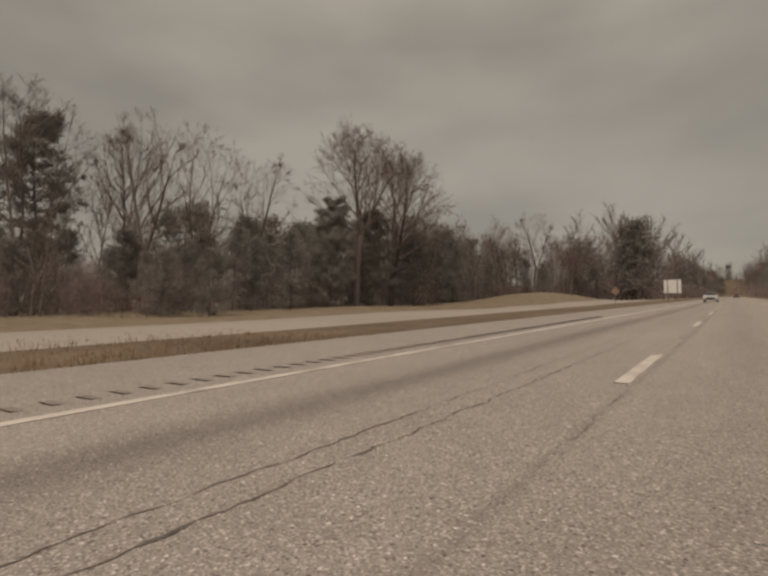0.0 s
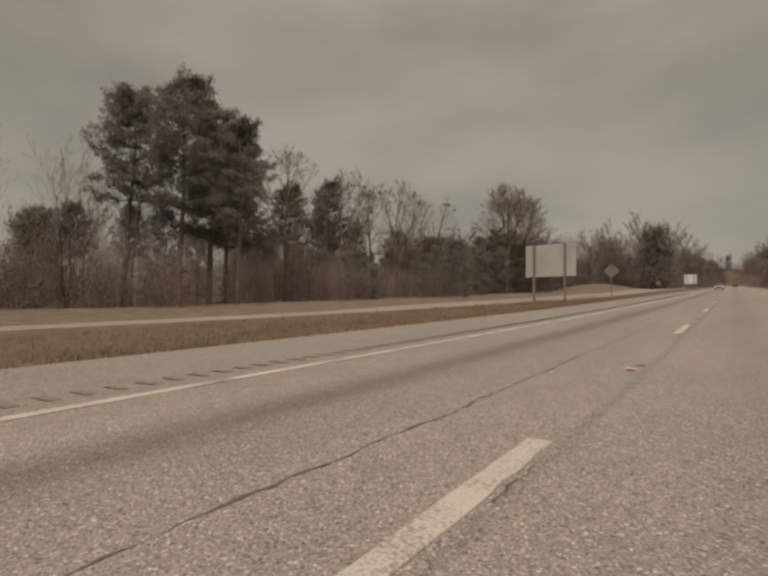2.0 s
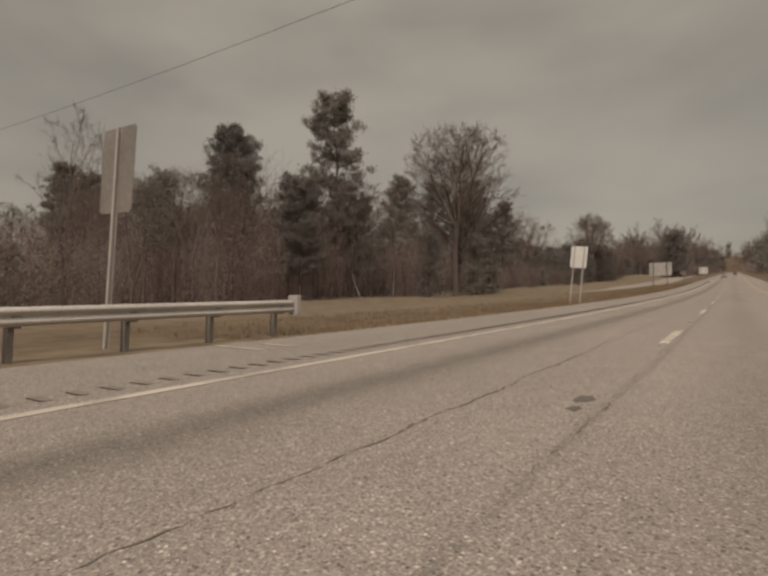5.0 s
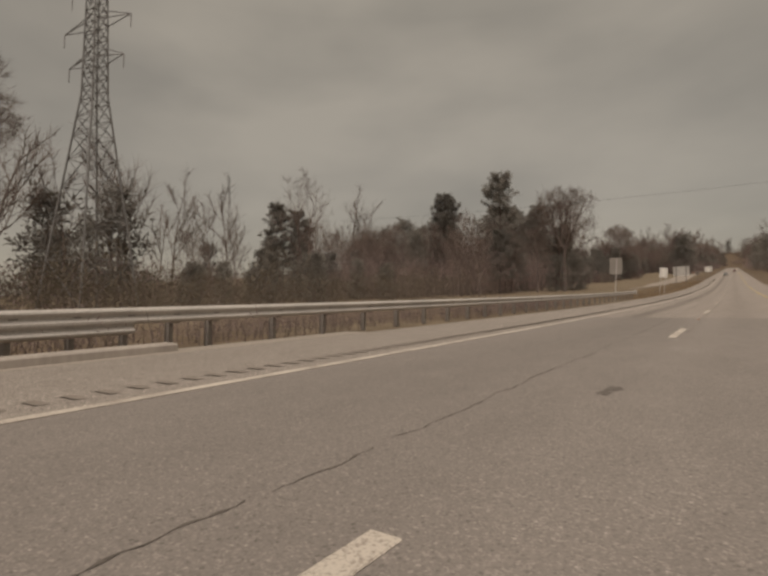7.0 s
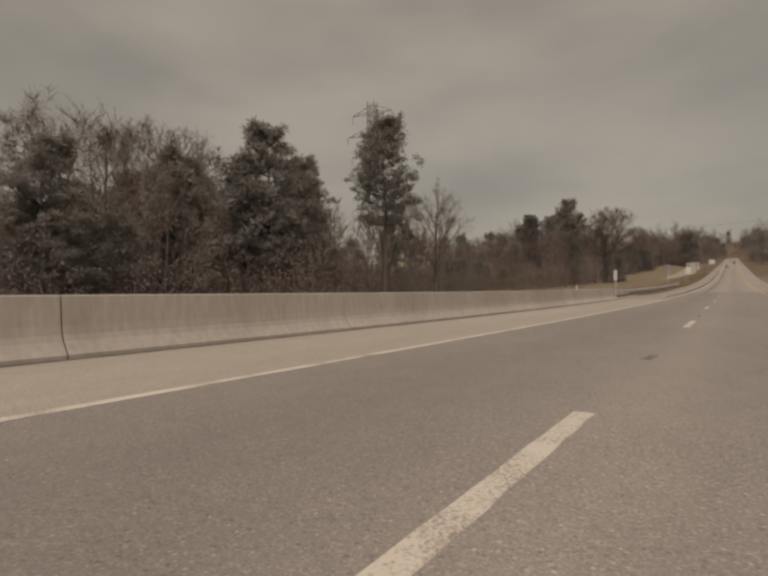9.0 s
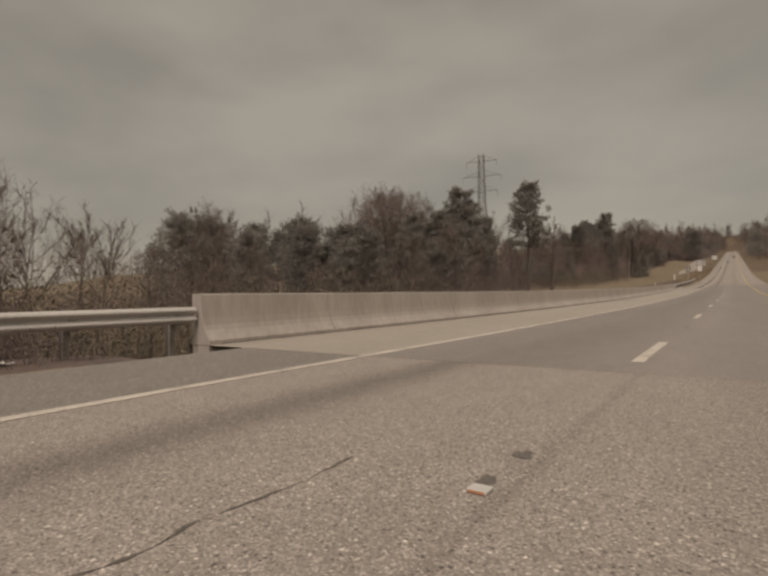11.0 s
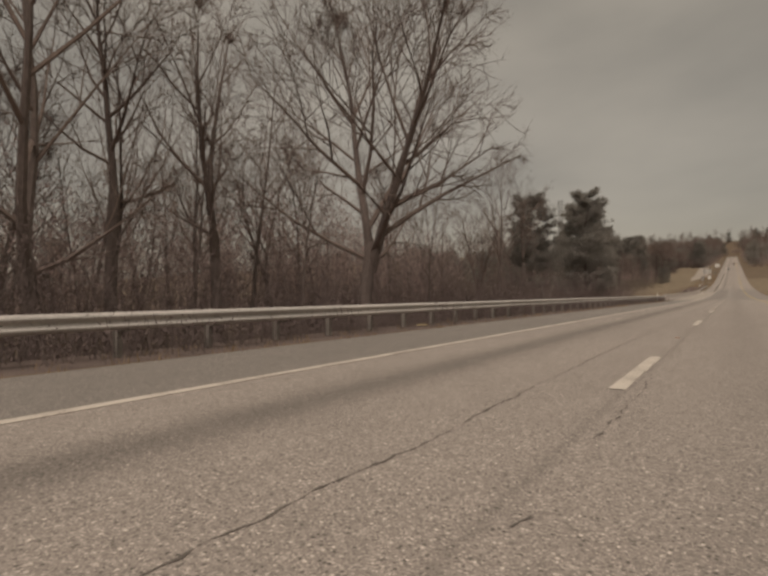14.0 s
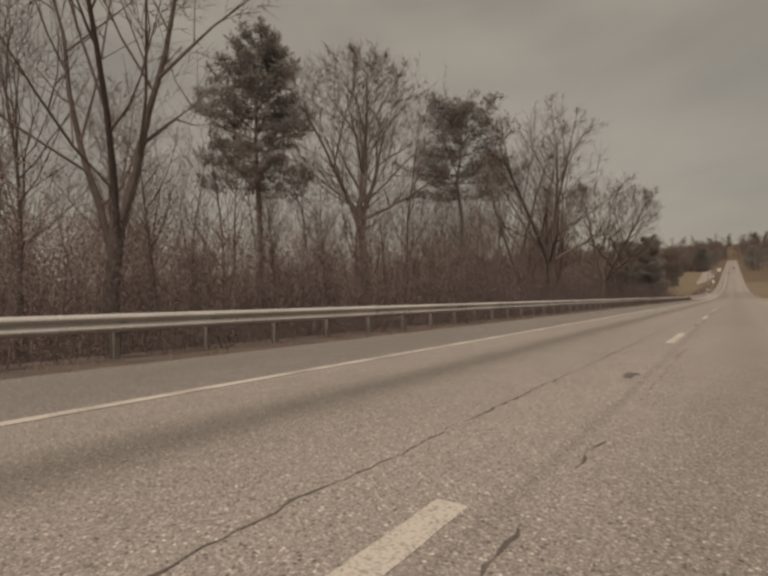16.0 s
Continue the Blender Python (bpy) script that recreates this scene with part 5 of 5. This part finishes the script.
def wood_pole(x, y, top):
    v, f = [], []
    z = ground_z(x, y)
    tube(v, f, [Vector((0, 0, -1)), Vector((0, 0, top - z))], [0.17, 0.11], 10)
    f.append(tuple(range(10, 20)))
    p = thing("utility_pole", "weathered wooden utility pole carrying a wire", "pole", at=pose(x, y, z))
    part("pole", mesh_from("pole", v, f, M_POST), M_POST, p)


wood_pole(62.0, 122.0 + 0.03 * 62, road_z(122) + 14.4)
wood_pole(-45.0, 122.0 - 0.03 * 45, road_z(122) + 14.4)


# ---- cars following far behind
def car(x, y, paint, label, scale=1.0):
    c = thing("car", label, "car", at=pose(x, y, road_z(y) + 0.002, math.degrees(math.atan(road_slope(y)))) @ Matrix.Scale(scale, 4))
    side = [(-2.3, 0.35), (-2.35, 0.75), (-2.2, 0.95), (-1.0, 1.02), (-0.2, 1.05), (1.9, 1.02), (2.25, 0.92), (2.32, 0.55), (2.25, 0.32)]
    roof = [(-1.75, 1.0), (-0.95, 1.42), (0.1, 1.47), (0.75, 1.36), (1.35, 1.0)]

    def loft(profile, half, tuck):
        bm = bmesh.new()
        left = [bm.verts.new((-half * (1.0 - tuck * max(0.0, (z - 0.9) / 0.5)), yy, z)) for yy, z in profile]
        right = [bm.verts.new((half * (1.0 - tuck * max(0.0, (z - 0.9) / 0.5)), yy, z)) for yy, z in profile]
        n = len(profile)
        for i in range(n):
            j = (i + 1) % n
            bm.faces.new((left[i], left[j], right[j], right[i]))
        bm.faces.new(left[::-1])
        bm.faces.new(right)
        bmesh.ops.bevel(bm, geom=list(bm.edges), offset=0.06, segments=2, affect="EDGES")
        return bm

    part("body", loft(side, 0.92, 0.0), paint, c)
    part("cabin", loft(roof, 0.80, 0.22), M_GLASS, c, "dark tinted glass cabin")
    bm = bmesh.new()
    box(bm, -0.58, 0.58, -0.9, 0.55, 1.42, 1.485, 0.02)
    part("roof", bm, paint, c)
    bm = bmesh.new()
    box(bm, -0.55, 0.55, 2.29, 2.36, 0.45, 0.68, 0.02)
    part("grille", bm, M_RUBBER, c, "dark grille")
    for s in (-1, 1):
        bm = bmesh.new()
        box(bm, s * 0.74 - 0.15, s * 0.74 + 0.15, 2.2, 2.33, 0.66, 0.8, 0.03)
        part("headlight", bm, M_WHITE, c, "clear headlight")
        for wy in (-1.4, 1.42):
            bm = bmesh.new()
            bmesh.ops.create_cone(bm, cap_ends=True, segments=20, radius1=0.33, radius2=0.33, depth=0.22, matrix=pose(s * 0.8, wy, 0.33, 0, 90, 0))
            bmesh.ops.bevel(bm, geom=list(bm.edges), offset=0.02, segments=1, affect="EDGES")
            wheel = part("wheel", bm, M_RUBBER, c)
            bm = bmesh.new()
            bmesh.ops.create_cone(bm, cap_ends=True, segments=16, radius1=0.2, radius2=0.17, depth=0.03, matrix=pose(s * 0.92, wy, 0.33, 0, 90 * s, 0))
            part("rim", bm, M_STEEL, wheel)


M_CAR_A = material("silver_car_paint", (0.42, 0.41, 0.39), (0.48, 0.47, 0.45), 0.3, 1.0, 5.0, 0.0, metal=0.3)
M_CAR_B = material("dark_red_car_paint", (0.10, 0.025, 0.02), (0.13, 0.035, 0.03), 0.3, 1.0, 5.0, 0.0)
car(2.85, -92.0, M_CAR_A, "silver saloon car driving in the next lane")
car(-0.8, -230.0, M_CAR_B, "dark car far down the highway")


# ---- dry grass tufts along the pavement's edge and litter on the shoulder
def grass_tufts(seed, count, x0, x1, y0, y1, label):
    rng = random.Random(seed)
    v, f = [], []
    for _ in range(count):
        x, y = x0 + (x1 - x0) * rng.random() ** 1.6, rng.uniform(y0, y1)
        z = ground_z(x, y) - 0.02
        for _ in range(6):
            h, a = rng.uniform(0.06, 0.22), rng.uniform(0, math.tau)
            dx, dy, w = math.cos(a), math.sin(a), rng.uniform(0.006, 0.014)
            ox, oy = x + rng.uniform(-0.12, 0.12), y + rng.uniform(-0.12, 0.12)
            lean = rng.uniform(0.1, 0.7) * h
            k = len(v)
            v += [(ox - dy * w, oy + dx * w, z), (ox + dy * w, oy - dx * w, z), (ox + dx * lean, oy + dy * lean, z + h)]
            f.append((k, k + 1, k + 2))
    tagged(new("dry_grass", mesh_from("dry_grass", v, f, M_BLADE)), label, "grass", kind="stuff")


grass_tufts(70, 9000, 8.15, 16.0, -12, 130, "dry straw-coloured grass tufts along the verge")
grass_tufts(71, 900, 7.5, 9.6, 300, 462, "dry grass tufts under the guardrail")


def litter(x, y, size, seed, mat, label):
    rng = random.Random(seed)
    n, v, f = 5, [], []
    z = max(ground_z(x, y), road_z(y) - 0.06)
    for j in range(n):
        for i in range(n):
            v.append((x + (i / 4 - 0.5) * size * 1.5, y + (j / 4 - 0.5) * size, z + 0.015 + rng.uniform(0, 0.05)))
    for j in range(n - 1):
        for i in range(n - 1):
            k = j * n + i
            f.append((k, k + 1, k + n + 1, k + n))
    tagged(new("litter_scrap", mesh_from("litter_scrap", v, f, mat)), label, "litter", "litter on the verge")


for i, (x, y) in enumerate(((9.3, 93.5), (10.2, 91.0), (9.0, 300.5), (8.2, 395.2), (8.4, 396.3), (8.9, 371.0), (22.0, 8.0))):
    litter(x, y, 0.16 + 0.05 * (i % 3), i, M_WHITE if i < 3 else M_STRAW, "pale crumpled scrap of litter beside the road")
